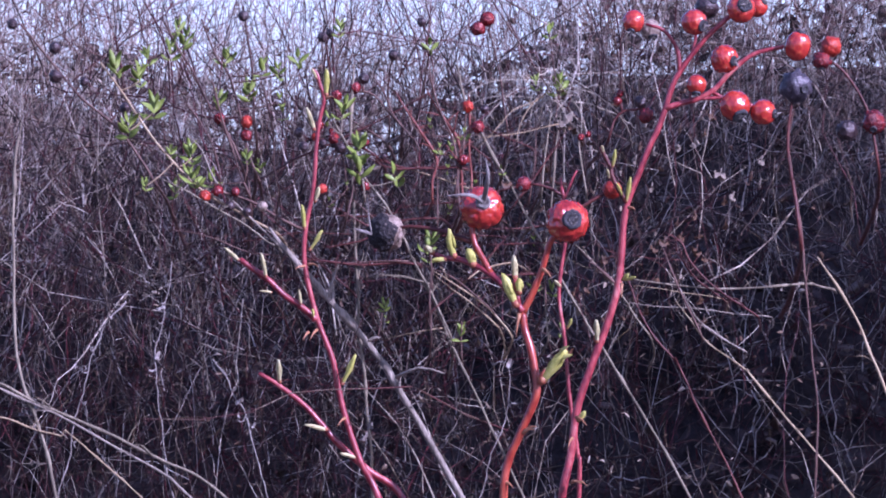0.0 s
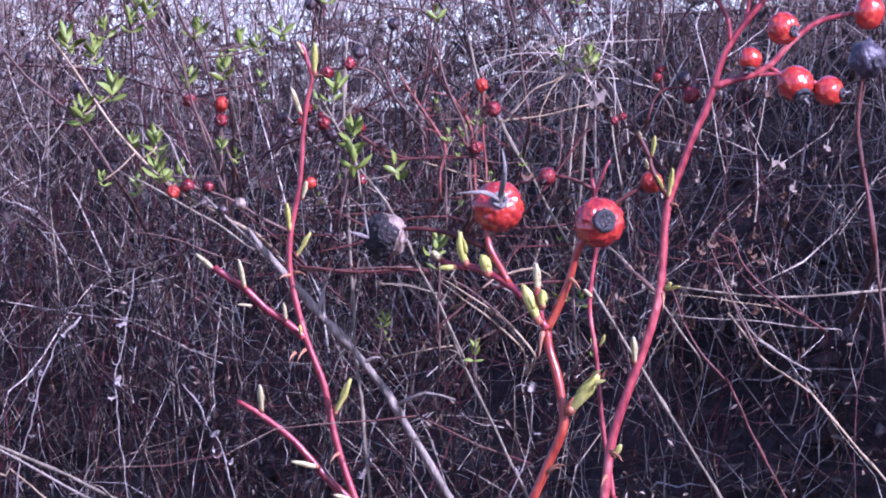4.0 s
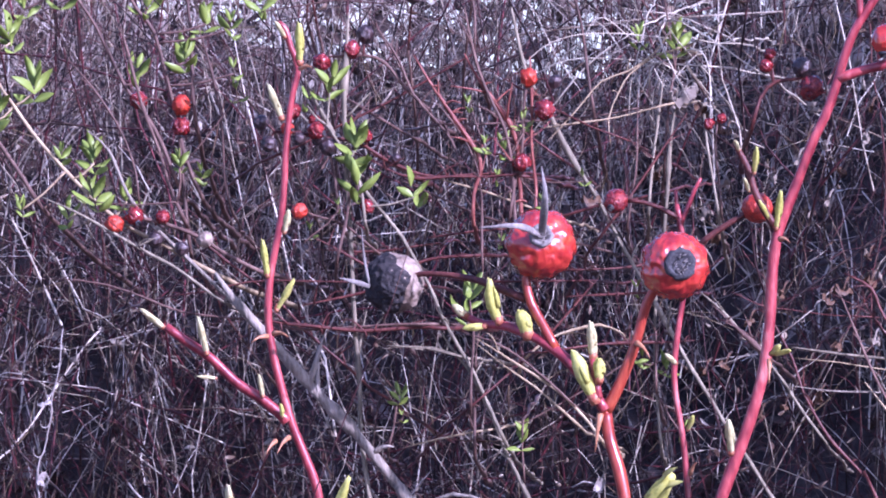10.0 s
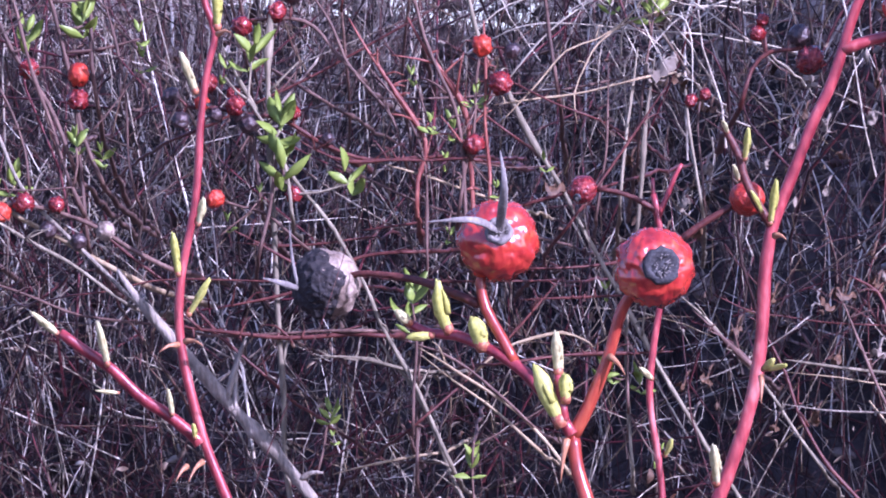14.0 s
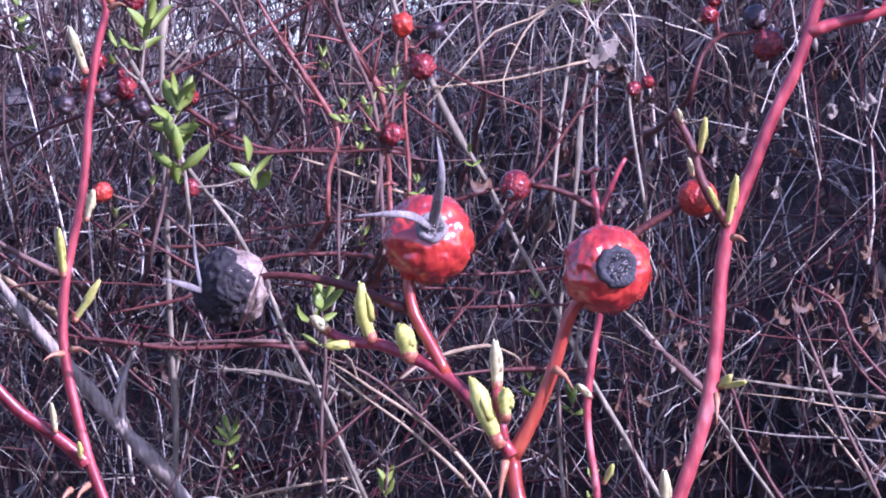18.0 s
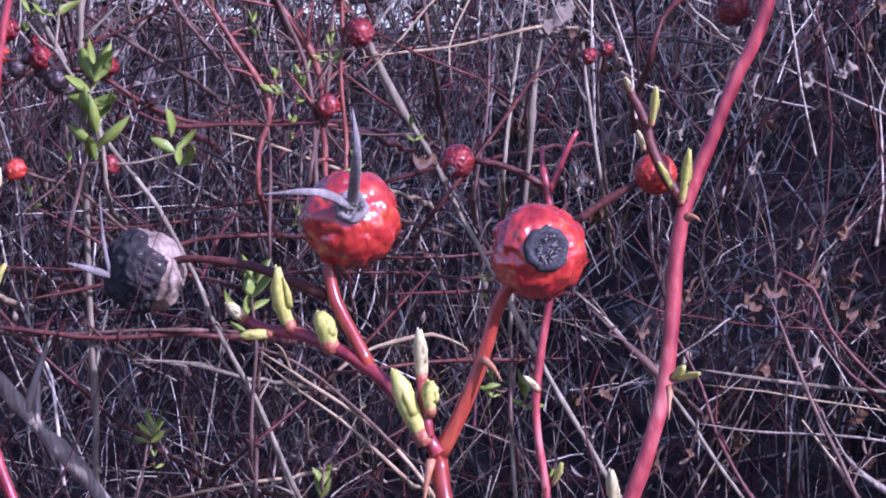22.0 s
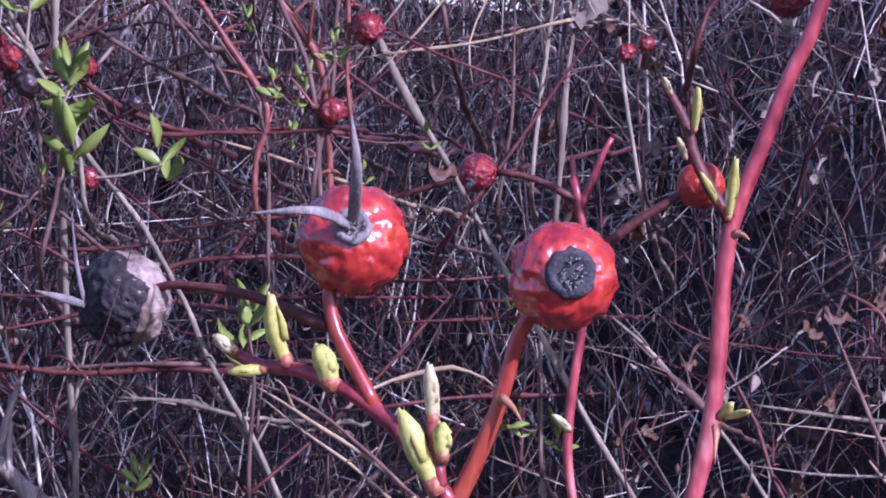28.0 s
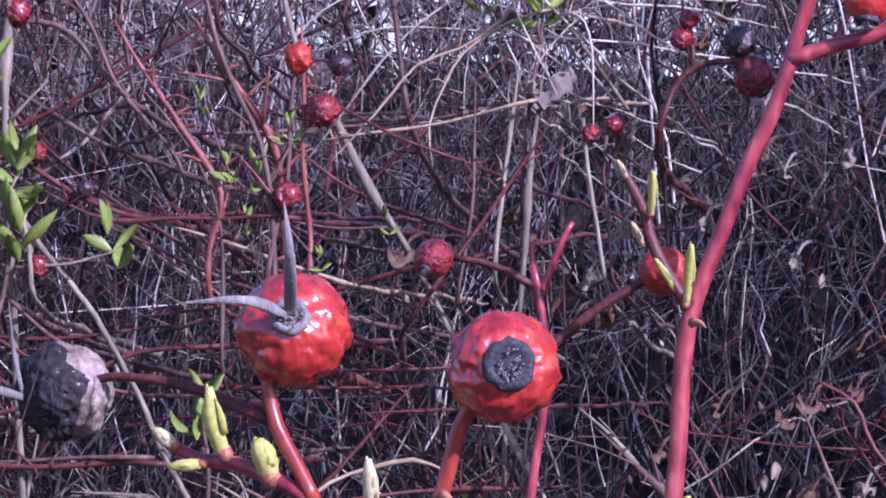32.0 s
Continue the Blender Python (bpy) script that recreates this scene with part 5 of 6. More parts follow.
M_WHITE_VINE = material("bleached_vine", [(0.10, 0.08, 0.065), (0.22, 0.185, 0.16), (0.38, 0.34, 0.30)], 0.75, (150, 900), 0.5)
vine([(-0.1477, 0.0530, 0.9841), (-0.1492, 0.0530, 0.9677), (-0.1520, 0.0530, 0.9496), (-0.1549, 0.0530, 0.9379), (-0.1532, 0.0530, 0.9193), (-0.1497, 0.0530, 0.8929)], 0.00067, 7, "bleached dead vine with curled tendrils", 3)
vine([(-0.1281, 0.0530, 0.9379), (-0.1247, 0.0530, 0.9320), (-0.1184, 0.0530, 0.9216), (-0.1123, 0.0530, 0.9125), (-0.1072, 0.0530, 0.8929)], 0.00079, 6, "bleached dead vine end, curled", 4)
vine([(-0.1689, 0.0542, 0.9640), (-0.1768, 0.0542, 0.9556), (-0.1842, 0.0542, 0.9375), (-0.1920, 0.0542, 0.9125), (-0.1956, 0.0542, 0.8929)], 0.00079, 6, "bleached dead vine with dry curls", 5)
vine([(-0.0370, 0.0530, 0.9391), (-0.0451, 0.0530, 0.9321), (-0.0512, 0.0530, 0.9172), (-0.0557, 0.0530, 0.8930)], 0.00067, 4, "thin bleached dead vine", 6)
vine([(0.0041, 0.0530, 0.9336), (0.0118, 0.0530, 0.9344), (0.0134, 0.0530, 0.9216), (0.0098, 0.0530, 0.9053), (0.0053, 0.0530, 0.8929)], 0.00067, 3, "thin bleached vine with a hooked end", 7)


# ---- background rose twigs with small hips ----
def fruit_twig(points, r, hips, label, mat=M_BROWN, seed=1):
    line = crooked(to_earth(points), 0.00035, seed)
    base = thing("rose_twig", tuple(line[-1]), label, "rose twig", "fruiting twigs behind")
    part("twig", tube(line, [r * 0.6, r, r * 1.1], 8, 0.05), mat, base)
    seen = crooked(points, 0.00035, seed)
    for i, (c, hr, m, lg) in enumerate(hips):
        c = np.asarray(c)
        far = np.linalg.norm(seen - c, axis=1)
        j = int(far.argmin())
        foot = seen[j]
        if far[j] > 0.02:
            foot = c + np.array((0.004 * math.sin(i * 1.9), 0.012, -0.016))
            tail = spline([foot, foot + np.array((0.006 * math.sin(i), 0.05, -0.03)), foot + np.array((0.01 * math.cos(i), 0.3, -0.05))], 0.01)
            part("side_twig", tube(tail, [r * 0.5, r * 0.6], 6), mat, base)
        away = unit(c - foot) + np.array((0.6 * math.sin(i * 2.1 + seed), 0.3, -0.8))
        mid = (c + foot) / 2 + np.array((0, 0.001, 0.15 * np.linalg.norm(c - foot)))
        if np.linalg.norm(c - foot) > hr * 0.6:
            part("hip_stalk", tube(spline([foot, mid, c], 0.003), [r * 0.5, r * 0.4, r * 0.4], 6), M_DARKSTEM, base)
        word = {M_HIP_SMALL: "small red wrinkled hip", M_HIP_ORANGE: "small orange hip", M_HIP_DARK: "small blackened hip", M_HIP_GREY: "small grey dried hip", M_HIP: "red hip", M_HIP_BLUE: "blue-black dried hip"}[m]
        fruit(base, c, hr, away, m, 0.3, lg, 0.3, word, seed=i * 1.7 + seed, fine=False)
    return base


SM, OR, DK, GR = M_HIP_SMALL, M_HIP_ORANGE, M_HIP_DARK, M_HIP_GREY
fruit_twig([(-0.1123, 0.0635, 1.0485), (-0.1117, 0.0635, 1.0348), (-0.1106, 0.0635, 1.0226), (-0.1092, 0.0635, 1.0071)], 0.0008, [((-0.1243, 0.0630, 1.0522), 0.00260, SM, 1.05), ((-0.1114, 0.0630, 1.0504), 0.00292, OR, 1.0), ((-0.1116, 0.0630, 1.0440), 0.00276, SM, 1.05)], "brown twig with three small red hips", seed=1)
fruit_twig([(-0.1303, 0.0555, 1.0168), (-0.1223, 0.0555, 1.0164), (-0.1160, 0.0555, 1.0149), (-0.1066, 0.0555, 1.0113), (-0.0967, 0.0555, 1.0045), (-0.0861, 0.0555, 0.9999)], 0.0009, [((-0.1314, 0.0548, 1.0148), 0.00268, OR, 1.05), ((-0.1253, 0.0548, 1.0172), 0.00268, SM, 1.05), ((-0.1169, 0.0548, 1.0168), 0.00205, SM, 1.1), ((-0.1043, 0.0555, 1.0100), 0.00237, GR, 1.05), ((-0.1193, 0.0568, 1.0102), 0.00221, DK, 1.1), ((-0.1113, 0.0568, 1.0073), 0.00205, DK, 1.1)], "twig with orange hips and dried ones", M_BROWN, 2)
fruit_twig([(-0.0829, 0.0518, 1.0419), (-0.0755, 0.0518, 1.0416), (-0.0679, 0.0518, 1.0400), (-0.0585, 0.0518, 1.0388), (-0.0492, 0.0518, 1.0328)], 0.0008, [((-0.0869, 0.0505, 1.0447), 0.00218, DK, 1.05), ((-0.0773, 0.0493, 1.0480), 0.00233, SM, 1.05), ((-0.0789, 0.0505, 1.0428), 0.00187, OR, 1.0), ((-0.0846, 0.0505, 1.0383), 0.00218, DK, 1.1), ((-0.0755, 0.0500, 1.0397), 0.00187, DK, 1.0), ((-0.0702, 0.0493, 1.0421), 0.00264, SM, 1.0), ((-0.0668, 0.0500, 1.0372), 0.00249, DK, 1.05), ((-0.0554, 0.0493, 1.0402), 0.00187, SM, 1.0), ((-0.0466, 0.0510, 1.0334), 0.00156, DK, 1.0)], "twig with a cluster of dark red hips", M_DARKSTEM, 3)
fruit_twig([(-0.0656, 0.0580, 1.0644), (-0.0561, 0.0580, 1.0646), (-0.0500, 0.0580, 1.0622), (-0.0443, 0.0580, 1.0549), (-0.0382, 0.0580, 1.0485)], 0.0008, [((-0.0689, 0.0570, 1.0627), 0.00255, SM, 1.05), ((-0.0600, 0.0570, 1.0664), 0.00270, SM, 1.0), ((-0.0557, 0.0575, 1.0710), 0.00255, DK, 1.0)], "twig with two red hips and a black one", M_BROWN, 4)
fruit_twig([(-0.0743, 0.0542, 1.0178), (-0.0689, 0.0542, 1.0161), (-0.0627, 0.0542, 1.0144), (-0.0535, 0.0542, 1.0065)], 0.0006, [((-0.0759, 0.0528, 1.0181), 0.00220, OR, 1.2)], "thin twig with one orange hip", M_BROWN, 5)
fruit_twig([(-0.0576, 0.0505, 1.0223), (-0.0586, 0.0505, 1.0270), (-0.0599, 0.0505, 1.0301), (-0.0617, 0.0505, 1.0145), (-0.0649, 0.0505, 1.0021)], 0.0007, [((-0.0554, 0.0493, 1.0191), 0.00217, SM, 1.05)], "thin twig with one red hip", M_BROWN, 6)
fruit_twig([(-0.0072, 0.0500, 1.0553), (-0.0081, 0.0500, 1.0507), (-0.0086, 0.0500, 1.0436), (-0.0091, 0.0500, 1.0355), (-0.0111, 0.0500, 1.0261), (-0.0127, 0.0500, 1.0138)], 0.0007, [((-0.0066, 0.0493, 1.0572), 0.00263, OR, 1.0), ((0.0011, 0.0493, 1.0558), 0.00201, DK, 1.0), ((-0.0020, 0.0480, 1.0474), 0.00294, SM, 1.1), ((-0.0088, 0.0480, 1.0317), 0.00263, SM, 1.05)], "red-brown twig with four hips", M_BROWN, 7)
fruit_twig([(0.0762, 0.0455, 1.0564), (0.0730, 0.0455, 1.0556), (0.0669, 0.0455, 1.0548), (0.0623, 0.0455, 1.0503), (0.0592, 0.0455, 1.0410)], 0.0009, [((0.0775, 0.0430, 1.0528), 0.00379, SM, 1.0), ((0.0748, 0.0455, 1.0593), 0.00275, DK, 1.0), ((0.0654, 0.0467, 1.0635), 0.00169, SM, 1.0), ((0.0641, 0.0467, 1.0599), 0.00200, SM, 1.0)], "twig with a deeply wrinkled red hip", M_DARKSTEM, 8)
fruit_twig([(0.0455, 0.0510, 1.0457), (0.0465, 0.0510, 1.0365), (0.0482, 0.0510, 1.0256), (0.0500, 0.0510, 1.0131)], 0.0006, [((0.0469, 0.0505, 1.0428), 0.00171, SM, 1.0)], "thin grey twig with one tiny hip", M_CANE, 9)
fruit_twig([(0.1479, 0.0480, 1.0652), (0.1453, 0.0480, 1.0407), (0.1482, 0.0480, 1.0191), (0.1516, 0.0480, 0.9920)], 0.0012, [((0.1491, 0.0467, 1.0671), 0.00711, M_HIP_BLUE, 1.0)], "dark cane with a blue-black dried hip", M_DARKSTEM, 10)
fruit_twig([(0.1586, 0.0505, 1.0825), (0.1661, 0.0505, 1.0792), (0.1744, 0.0505, 1.0712), (0.1839, 0.0505, 1.0546), (0.1893, 0.0505, 1.0278)], 0.0010, [((0.1661, 0.0505, 1.0862), 0.00451, OR, 1.0), ((0.1615, 0.0493, 1.0795), 0.00424, SM, 1.0), ((0.1736, 0.0505, 1.0462), 0.00478, DK, 1.05), ((0.1865, 0.0493, 1.0500), 0.00529, SM, 1.1)], "dark cane with four shrivelled hips", M_DARKSTEM, 11)
fruit_twig([(0.0038, 0.0605, 1.0938), (0.0067, 0.0605, 1.0828), (0.0100, 0.0605, 1.0662), (0.0126, 0.0605, 1.0448)], 0.0007, [((-0.0015, 0.0605, 1.0950), 0.00325, SM, 1.1), ((0.0032, 0.0605, 1.0995), 0.00325, SM, 1.1)], "twig with two dull red hips", M_BROWN, 12)
fruit_twig([(-0.2181, 0.0655, 1.0963), (-0.2029, 0.0655, 1.0775), (-0.1884, 0.0655, 1.0611), (-0.1713, 0.0655, 1.0449), (-0.1544, 0.0655, 1.0210)], 0.0008, [((-0.2226, 0.0655, 1.0970), 0.00246, DK, 1.0), ((-0.2024, 0.0655, 1.0856), 0.00273, DK, 1.0), ((-0.2021, 0.0655, 1.0720), 0.00301, DK, 1.0), ((-0.1884, 0.0655, 1.0696), 0.00219, DK, 1.0), ((-0.1691, 0.0655, 1.0570), 0.00246, DK, 1.0)], "twig with small blackened hips", M_BROWN, 13)
fruit_twig([(-0.1131, 0.0655, 1.1058), (-0.1114, 0.0655, 1.0934), (-0.1086, 0.0655, 1.0736), (-0.1067, 0.0655, 1.0438)], 0.0008, [((-0.1129, 0.0655, 1.1011), 0.00246, DK, 1.0), ((-0.0749, 0.0655, 1.0909), 0.00246, DK, 1.0), ((-0.0717, 0.0655, 1.0928), 0.00191, DK, 1.0), ((-0.0414, 0.0655, 1.0827), 0.00246, DK, 1.0), ((-0.0280, 0.0655, 1.0983), 0.00219, DK, 1.0)], "twig with scattered black hips", M_BROWN, 14)
fruit_twig([(-0.0705, 0.0530, 1.0436), (-0.0671, 0.0530, 1.0365), (-0.0648, 0.0530, 1.0272), (-0.0637, 0.0530, 1.0156)], 0.0008, [((-0.0710, 0.0518, 1.0453), 0.00175, SM, 1.0), ((-0.0695, 0.0518, 1.0398), 0.00233, DK, 1.0)], "twig with two dark hips", M_BROWN, 15)
fruit_twig([(0.0494, 0.0568, 1.0427), (0.0489, 0.0568, 1.0357), (0.0502, 0.0568, 1.0252), (0.0507, 0.0568, 1.0158)], 0.0005, [((0.0506, 0.0568, 1.0445), 0.00155, SM, 1.0)], "thin twig with one tiny red hip", M_BROWN, 16)


# ---- leafy shoots ----
def leafy(points, r, sprays, label, seed, mat=M_BROWN, size=0.0085):
    line = crooked(to_earth(points), 0.00035, seed)
    base = thing("leafy_twig", tuple(line[-1]), label, "leafy twig", "shoots in young leaf")
    part("twig", tube(line, [r * 0.6, r, r * 1.1], 7, 0.05), mat, base)
    seen = crooked(points, 0.00035, seed)
    for i, (c, k, n) in enumerate(sprays):
        c = np.asarray(c)
        foot = seen[int(np.linalg.norm(seen - c, axis=1).argmin())]
        if np.linalg.norm(foot - c) > 0.002:
            part("leaf_stalk", tube(spline([foot, (foot + c) / 2 + np.array((0, 0, -0.0008)), c], 0.002), [r * 0.5, r * 0.4], 6), mat, base)
        for g in leaf_spray(c, size * k, n, seed * 31 + i):
            part("leaf", g, M_LEAF, base)
    return base


leafy([(-0.1809, 0.0605, 1.0785), (-0.1712, 0.0605, 1.0652), (-0.1616, 0.0605, 1.0510), (-0.1518, 0.0605, 1.0376), (-0.1342, 0.0605, 1.0196), (-0.1120, 0.0605, 1.0048), (-0.0978, 0.0605, 0.9974)], 0.0008, [((-0.1731, 0.0605, 1.0740), 1.2, 7), ((-0.1624, 0.0605, 1.0697), 1.1, 7), ((-0.1554, 0.0605, 1.0554), 1.2, 7), ((-0.1674, 0.0605, 1.0461), 1.2, 7), ((-0.1376, 0.0605, 1.0333), 1.1, 7), ((-0.1280, 0.0605, 1.0218), 0.9, 6), ((-0.1455, 0.0605, 1.0163), 0.9, 6), ((-0.1476, 0.0605, 1.0347), 0.7, 5), ((-0.1596, 0.0605, 1.0194), 0.7, 5)], "honeysuckle shoot with fresh green leaf pairs", 1, M_STRAW, 0.0084)
leafy([(-0.1514, 0.0630, 1.0996), (-0.1438, 0.0630, 1.0851), (-0.1365, 0.0630, 1.0738), (-0.1286, 0.0630, 1.0566), (-0.1193, 0.0630, 1.0428), (-0.1121, 0.0630, 1.0261)], 0.0008, [((-0.1410, 0.0630, 1.0876), 1.1, 7), ((-0.1475, 0.0630, 1.0825), 1.0, 6), ((-0.1247, 0.0630, 1.0587), 1.0, 6), ((-0.1438, 0.0630, 1.0935), 0.9, 6), ((-0.1583, 0.0630, 1.0797), 0.9, 6)], "upright shoot with young green leaves", 2, M_BROWN, 0.0084)
leafy([(-0.1329, 0.0630, 1.0995), (-0.1261, 0.0630, 1.0827), (-0.1196, 0.0630, 1.0721), (-0.1145, 0.0630, 1.0533), (-0.1106, 0.0630, 1.0355), (-0.1053, 0.0630, 1.0227)], 0.0008, [((-0.1216, 0.0630, 1.0789), 1.1, 7), ((-0.1102, 0.0630, 1.0632), 1.1, 7), ((-0.1037, 0.0630, 1.0747), 0.9, 6), ((-0.0962, 0.0630, 1.0730), 0.8, 6), ((-0.1053, 0.0630, 1.0284), 0.7, 5), ((-0.0955, 0.0630, 1.0597), 0.6, 4)], "upright shoot with young green leaves", 3, M_BROWN, 0.0082)
leafy([(-0.0671, 0.0480, 1.0437), (-0.0621, 0.0480, 1.0357), (-0.0590, 0.0480, 1.0310), (-0.0569, 0.0480, 1.0223), (-0.0560, 0.0480, 1.0130)], 0.0007, [((-0.0661, 0.0475, 1.0541), 1.15, 8), ((-0.0589, 0.0475, 1.0358), 1.2, 8), ((-0.0582, 0.0470, 1.0242), 1.35, 8), ((-0.0413, 0.0485, 1.0218), 1.1, 6), ((-0.0730, 0.0485, 1.0495), 0.7, 4)], "pale shoot with bright green leaves", 4, M_CANE)
leafy([(0.0369, 0.0605, 1.0597), (0.0348, 0.0605, 1.0486), (0.0331, 0.0605, 1.0311)], 0.0006, [((0.0374, 0.0605, 1.0661), 1.1, 7), ((0.0262, 0.0605, 1.0676), 0.8, 5), ((0.0326, 0.0605, 1.0925), 0.8, 6)], "shoot with a few green leaves", 5, M_BROWN, 0.0082)
leafy([(-0.0309, 0.0605, 1.0883), (-0.0237, 0.0605, 1.0813), (-0.0229, 0.0605, 1.0650)], 0.0006, [((-0.0242, 0.0605, 1.0844), 0.7, 6), ((-0.0869, 0.0605, 1.0781), 0.9, 6), ((-0.0673, 0.0605, 1.0930), 0.8, 6)], "twig with small yellow-green leaf clusters", 6)
leafy([(-0.0243, 0.0505, 0.9856), (-0.0241, 0.0505, 0.9787), (-0.0249, 0.0505, 0.9696), (-0.0252, 0.0505, 0.9578)], 0.0007, [((-0.0250, 0.0500, 0.9908), 1.1, 5), ((-0.0257, 0.0500, 0.9850), 0.7, 4)], "green shoot with upright oval leaves", 7)
leafy([(-0.0469, 0.0518, 0.9616), (-0.0476, 0.0518, 0.9580), (-0.0486, 0.0518, 0.9521), (-0.0503, 0.0518, 0.9461)], 0.0005, [((-0.0461, 0.0510, 0.9618), 0.65, 7), ((-0.0456, 0.0510, 0.9556), 0.4, 4)], "small yellow-green seedling shoot", 8)
leafy([(0.0304, 0.0555, 0.9810), (0.0305, 0.0555, 0.9717), (0.0307, 0.0555, 0.9622)], 0.0006, [((0.0264, 0.0550, 0.9716), 0.6, 4), ((0.0335, 0.0550, 0.9693), 0.7, 5), ((0.0252, 0.0550, 0.9927), 0.5, 4), ((0.0379, 0.0550, 0.9502), 0.6, 4)], "stalk with a few small green leaves", 9)
leafy([(-0.0139, 0.0510, 1.0327), (-0.0110, 0.0510, 1.0309), (-0.0088, 0.0510, 1.0269)], 0.0005, [((-0.0142, 0.0500, 1.0340), 0.6, 3), ((-0.0084, 0.0500, 1.0432), 0.6, 3), ((-0.0204, 0.0500, 1.0362), 0.5, 3), ((-0.0166, 0.0500, 1.0263), 0.5, 3), ((0.0094, 0.0505, 1.0260), 0.5, 3)], "red-brown twig with opening leaf buds", 10)
leafy([(-0.0093, 0.0530, 0.9365), (-0.0104, 0.0530, 0.9482), (-0.0096, 0.0530, 0.9544)], 0.0005, [((-0.0102, 0.0525, 0.9482), 0.8, 6), ((0.0236, 0.0525, 0.9732), 0.6, 4)], "faint green seedling among dry stalks", 11)
leafy([(-0.1126, 0.0555, 1.0213), (-0.1114, 0.0555, 1.0275), (-0.1117, 0.0555, 1.0320)], 0.0005, [((-0.1114, 0.0550, 1.0318), 0.7, 5), ((-0.1372, 0.0550, 1.0215), 1.1, 7), ((-0.0941, 0.0555, 1.0530), 0.6, 4)], "small green shoot tip among twigs", 12)


# ---- dry leaves and seed heads caught in the twigs ----
def dry_leaf(c, size, seed, mat, label):
    rnd = random.Random(seed)
    c = np.asarray(c)
    pieces = [crumple(c, size * 0.72, seed, 0.75)]
    stalk = tube(spline([c, c + np.array((0.001, 0.008, 0.003)), c + np.array((0.002, 0.02, 0.004))], 0.005), [0.0003, 0.0004], 5)
    return whole("dry_leaf", merge(pieces + [stalk]), mat, label, "leaf", "dry leaves caught in twigs")


for i, (c, s) in enumerate((((0.0866, 0.0555, 0.9930), 0.010), ((0.0820, 0.0555, 0.9901), 0.008), ((0.1022, 0.0555, 0.9890), 0.009), ((0.1032, 0.0555, 0.9959), 0.007), ((0.0583, 0.0555, 0.9834), 0.006), ((0.1010, 0.0555, 1.0052), 0.006), ((0.0116, 0.0530, 1.0209), 0.010), ((0.0947, 0.0555, 0.9948), 0.008))):
    dry_leaf(c, s * 0.8, i, M_BROWNLEAF, "curled brown dry leaf hanging in the twigs")
for i, (c, s) in enumerate((((0.0395, 0.0568, 1.0523), 0.012), ((0.1138, 0.0580, 1.0254), 0.009), ((0.0372, 0.0568, 1.0497), 0.009), ((0.1014, 0.0580, 1.0402), 0.006), ((0.0819, 0.0580, 1.0358), 0.005), ((0.0733, 0.0580, 1.0317), 0.005), ((0.0783, 0.0580, 1.0477), 0.006), ((0.0935, 0.0580, 1.0380), 0.005))):
    dry_leaf(c, s, 20 + i, M_WHITE, "bleached papery dry leaf caught in the twigs")


scrap = random.Random(31)
for i in range(44):
    high = i < 30
    c = (scrap.uniform(0.03, 0.135), scrap.uniform(0.062, 0.085), scrap.uniform(1.0, 1.07) if high else scrap.uniform(0.955, 1.0))
    dry_leaf(c, scrap.uniform(0.003, 0.006), 50 + i, M_WHITE if i % 4 == 1 else M_BROWNLEAF, "small bleached leaf scrap caught on a twig" if i % 4 == 1 else "small brown leaf scrap caught on a twig")


# ---- wiry pale stalks arching beside the tall shoot ----
wire = random.Random(5)
knot = np.array((0.0321, 0.0550, 1.0614))
for i in range(15):
    tip = knot + np.array((wire.uniform(-0.05, 0.025), wire.uniform(-0.012, 0.03), wire.uniform(-0.03, 0.012)))
    top = (knot + tip) / 2 + np.array((wire.uniform(-0.006, 0.006), 0, wire.uniform(0.003, 0.014)))
    start = knot + np.array((wire.uniform(-0.01, 0.03), wire.uniform(0, 0.02), wire.uniform(-0.012, 0.012)))
    cane("wiry_stalk", [tuple(tip), tuple(top), tuple(start)], wire.uniform(0.00022, 0.0004), M_WIRE, "thin pale wiry stalk arching through the twigs", 4, 60 + i)


# ---- thin red bramble twigs among the fruit ----
thin = random.Random(21)
for i in range(16):
    x, z = thin.uniform(-0.09, 0.045), thin.uniform(0.975, 1.055)
    y, d = thin.uniform(0.046, 0.075), thin.choice((-1, 1))
    L, rise = thin.uniform(0.03, 0.07), thin.uniform(-0.2, 1.6)
    a = np.array((x, y, z))
    way = unit((d, thin.uniform(-0.1, 0.2), rise)) * L
    cane("bramble_cane", [tuple(a + way / 2), tuple(a + np.array((0, 0, thin.uniform(-0.002, 0.004)))), tuple(a - way / 2)], thin.uniform(0.0004, 0.00075), thin.choice((M_DARKSTEM, M_DARKSTEM, M_BROWN)), thin.choice(("thin maroon bramble twig with small thorns", "thin red-brown bramble twig with short spurs")), 7, 120 + i)

cane("bramble_cane", [(-0.0410, 0.0510, 1.0644), (-0.0369, 0.0510, 1.0568), (-0.0287, 0.0510, 1.0441), (-0.0213, 0.0510, 1.0319), (-0.0230, 0.0510, 1.0226), (-0.0235, 0.0510, 1.0138)], 0.00102, M_REDBROWN, "red-brown branching twig with small buds", 9, 201)
cane("bramble_cane", [(-0.0259, 0.0505, 1.0646), (-0.0218, 0.0505, 1.0569), (-0.0121, 0.0505, 1.0415), (-0.0101, 0.0505, 1.0285), (-0.0095, 0.0505, 1.0166), (-0.0092, 0.0505, 1.0063)], 0.00114, M_REDBROWN, "stout red-brown upright twig with spurs", 9, 202)
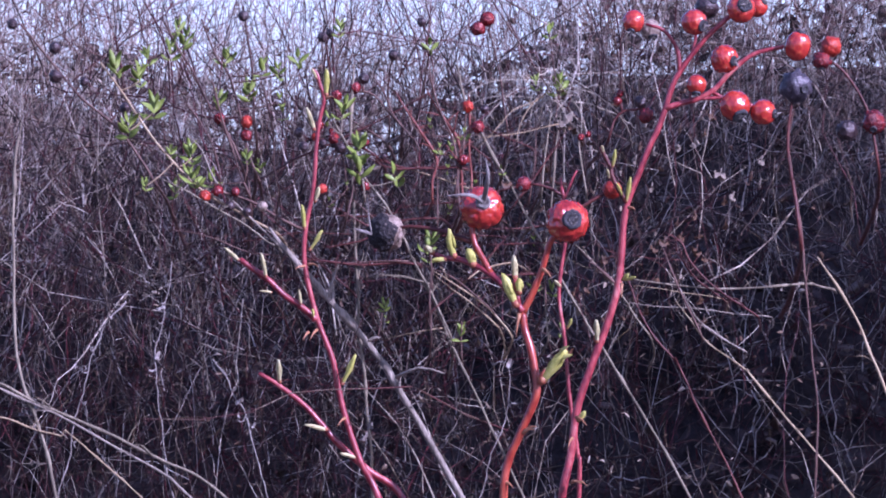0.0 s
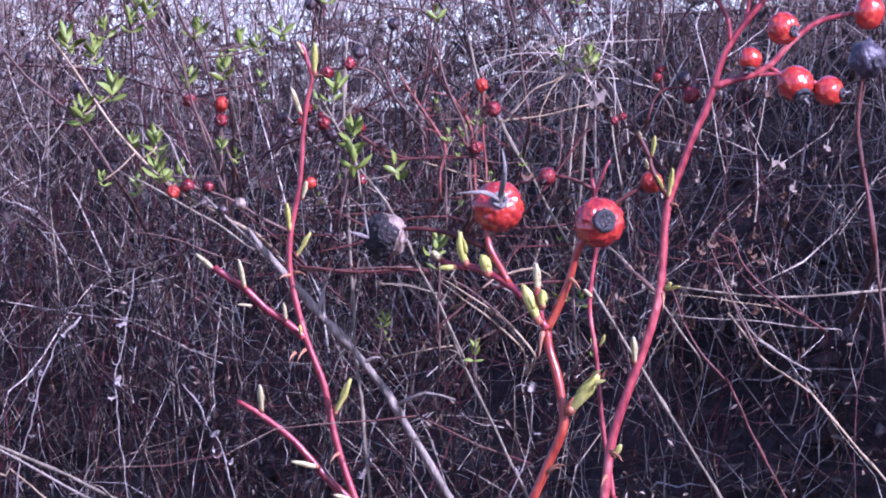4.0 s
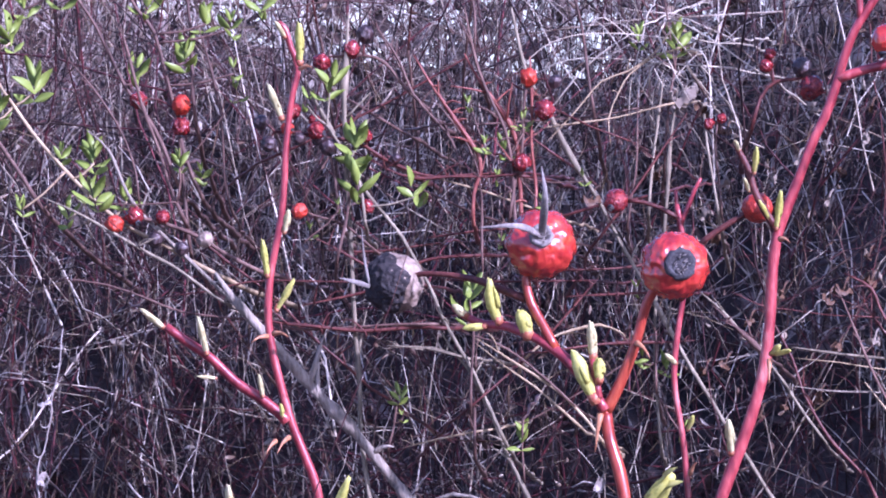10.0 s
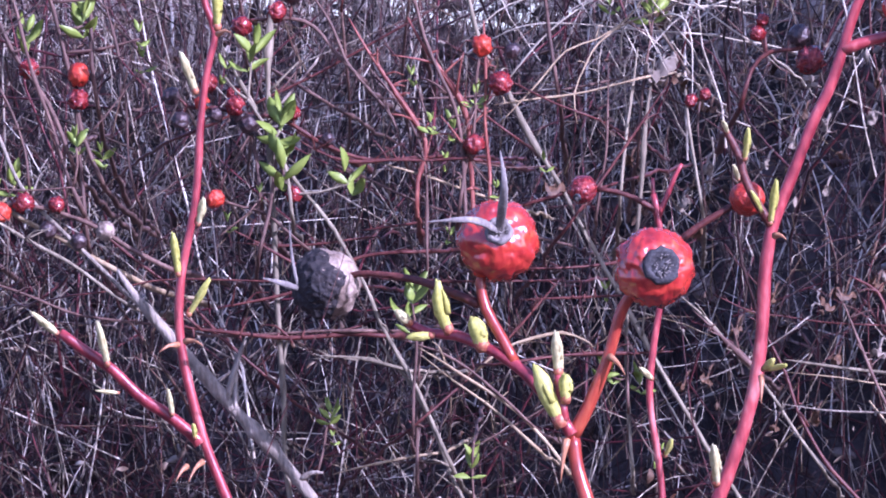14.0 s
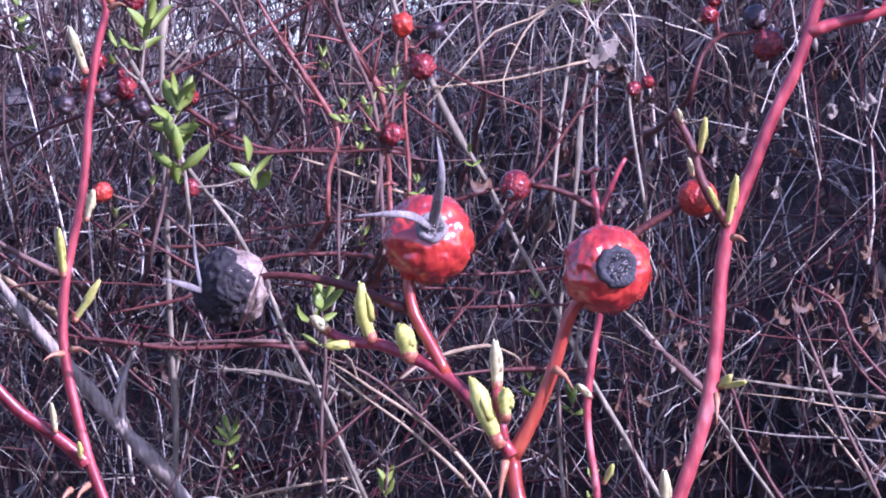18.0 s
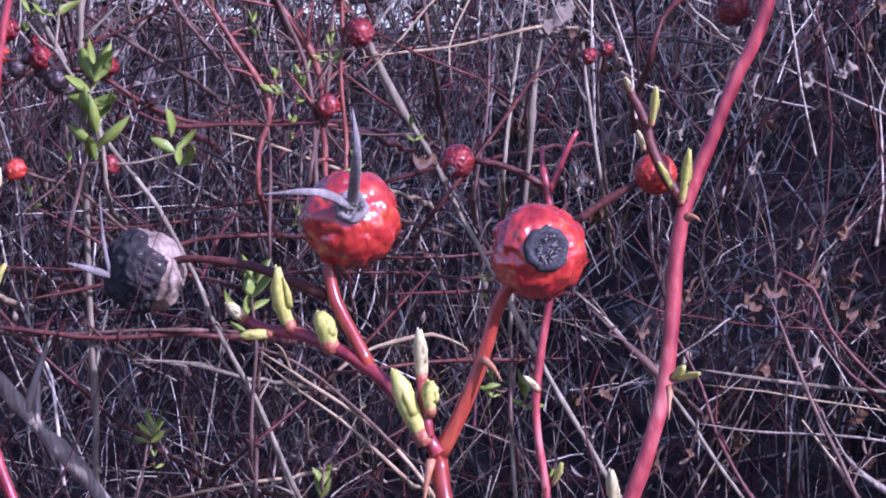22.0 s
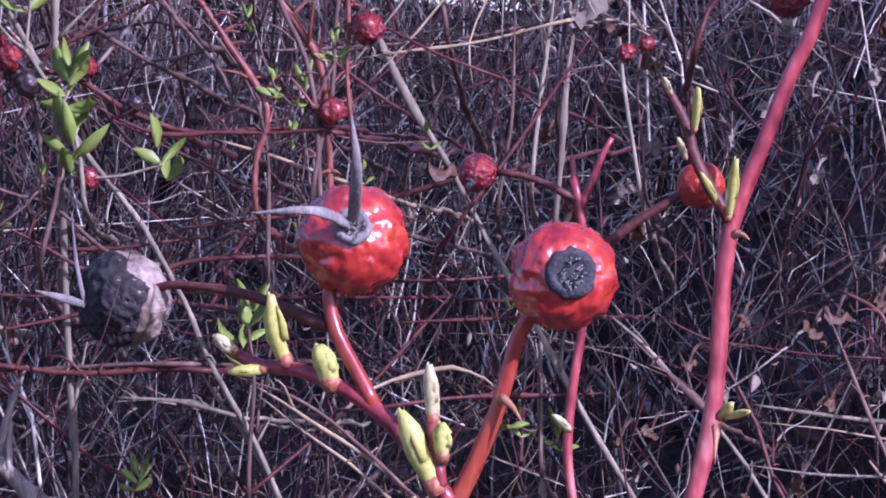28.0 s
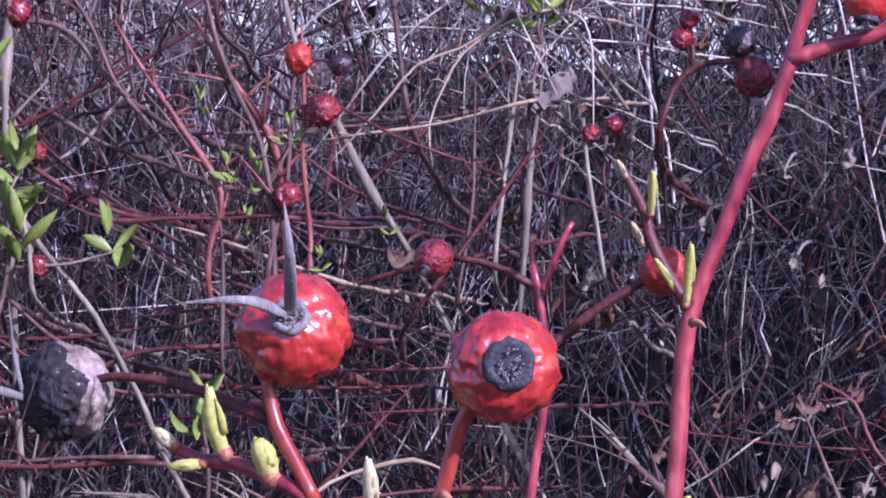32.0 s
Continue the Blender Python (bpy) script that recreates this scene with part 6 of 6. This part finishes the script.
cane("bramble_cane", [(-0.0063, 0.0505, 1.0636), (-0.0054, 0.0505, 1.0488), (-0.0057, 0.0505, 1.0373), (-0.0046, 0.0505, 1.0227), (-0.0051, 0.0505, 1.0126)], 0.00076, M_REDBROWN, "red-brown upright twig with spurs", 7, 203)
cane("bramble_cane", [(-0.0548, 0.0518, 1.0353), (-0.0450, 0.0518, 1.0307), (-0.0350, 0.0518, 1.0276), (-0.0176, 0.0518, 1.0285), (-0.0065, 0.0518, 1.0274)], 0.00089, M_DARKSTEM, "maroon arching bramble cane", 6, 204)
cane("dry_stalk", [(-0.0349, 0.0525, 1.0277), (-0.0230, 0.0525, 1.0236), (-0.0128, 0.0525, 1.0201), (-0.0014, 0.0525, 1.0167)], 0.00064, M_STRAW, "tan dry twig lying across", 4, 205)
cane("bramble_cane", [(-0.0865, 0.0530, 0.9859), (-0.0817, 0.0530, 0.9847), (-0.0696, 0.0530, 0.9832), (-0.0566, 0.0530, 0.9822), (-0.0414, 0.0530, 0.9832), (-0.0318, 0.0530, 0.9827)], 0.00103, M_DARKSTEM, "red-brown cane lying across", 6, 206)
cane("dry_stalk", [(-0.0502, 0.0542, 0.9776), (-0.0389, 0.0542, 0.9765), (-0.0255, 0.0542, 0.9738)], 0.00077, M_CANE, "short grey dead stick", 3, 207)
cane("bramble_cane", [(-0.0226, 0.0542, 0.9810), (-0.0235, 0.0542, 0.9735), (-0.0237, 0.0542, 0.9670), (-0.0239, 0.0542, 0.9554), (-0.0239, 0.0542, 0.9444)], 0.00090, M_BROWN, "dark olive-brown upright stalk", 4, 208)
cane("dry_stalk", [(-0.0460, 0.0555, 0.9468), (-0.0380, 0.0555, 0.9487), (-0.0247, 0.0555, 0.9510), (-0.0179, 0.0555, 0.9523)], 0.00065, M_STRAW, "pale dry stick lying low", 4, 209)
cane("bramble_cane", [(0.0868, 0.0530, 0.9978), (0.0947, 0.0530, 0.9930), (0.0984, 0.0530, 0.9845), (0.1089, 0.0530, 0.9731), (0.1211, 0.0530, 0.9643), (0.1312, 0.0530, 0.9581)], 0.00077, M_DARKSTEM, "purple-red arching bramble cane", 6, 210)
cane("dry_stalk", [(0.0699, 0.0555, 0.9644), (0.0843, 0.0555, 0.9627), (0.1007, 0.0555, 0.9617), (0.1221, 0.0555, 0.9589), (0.1358, 0.0555, 0.9578)], 0.00052, M_OLDCANE, "thin grey stalk lying across", 6, 211)
cane("dry_stalk", [(0.0955, 0.0542, 0.9688), (0.0998, 0.0542, 0.9617), (0.1049, 0.0542, 0.9544), (0.1173, 0.0542, 0.9453), (0.1249, 0.0542, 0.9410)], 0.00064, M_OLDCANE, "grey-brown thorny dry stalk", 8, 212)
cane("bramble_cane", [(0.0844, 0.0535, 0.9941), (0.0880, 0.0535, 0.9860), (0.0943, 0.0535, 0.9706), (0.1010, 0.0535, 0.9564), (0.1047, 0.0535, 0.9475)], 0.00077, M_BROWN, "dark thorny bramble stalk", 8, 213)
cane("dry_stalk", [(0.0465, 0.0550, 0.9698), (0.0581, 0.0550, 0.9736), (0.0683, 0.0550, 0.9800), (0.0759, 0.0550, 0.9864)], 0.00039, M_OLDCANE, "thin grey crossing stalk", 5, 214)
cane("bramble_cane", [(0.0470, 0.0550, 0.9890), (0.0567, 0.0550, 0.9800), (0.0645, 0.0550, 0.9726)], 0.00090, M_BROWN, "short brown leaning stick", 2, 215)
leafy([(-0.0243, 0.0505, 1.0493), (-0.0197, 0.0505, 1.0362), (-0.0136, 0.0505, 1.0331), (-0.0078, 0.0505, 1.0419)], 0.0004, [((-0.0247, 0.0495, 1.0482), 0.5, 3), ((-0.0200, 0.0495, 1.0362), 0.45, 3), ((-0.0140, 0.0495, 1.0351), 0.7, 4), ((-0.0082, 0.0495, 1.0434), 0.5, 3), ((-0.0030, 0.0500, 1.0193), 0.45, 3), ((-0.0157, 0.0500, 1.0072), 0.45, 3)], "thin twig with opening yellow-green leaf buds", 20, M_BROWN)
leafy([(-0.0750, 0.0518, 1.0082), (-0.0722, 0.0518, 1.0110), (-0.0676, 0.0518, 1.0148), (-0.0639, 0.0518, 1.0186)], 0.0004, [((-0.0722, 0.0510, 1.0110), 0.45, 3), ((-0.0640, 0.0510, 1.0186), 0.4, 3)], "thin twig with two opening green buds", 21, M_BROWN)
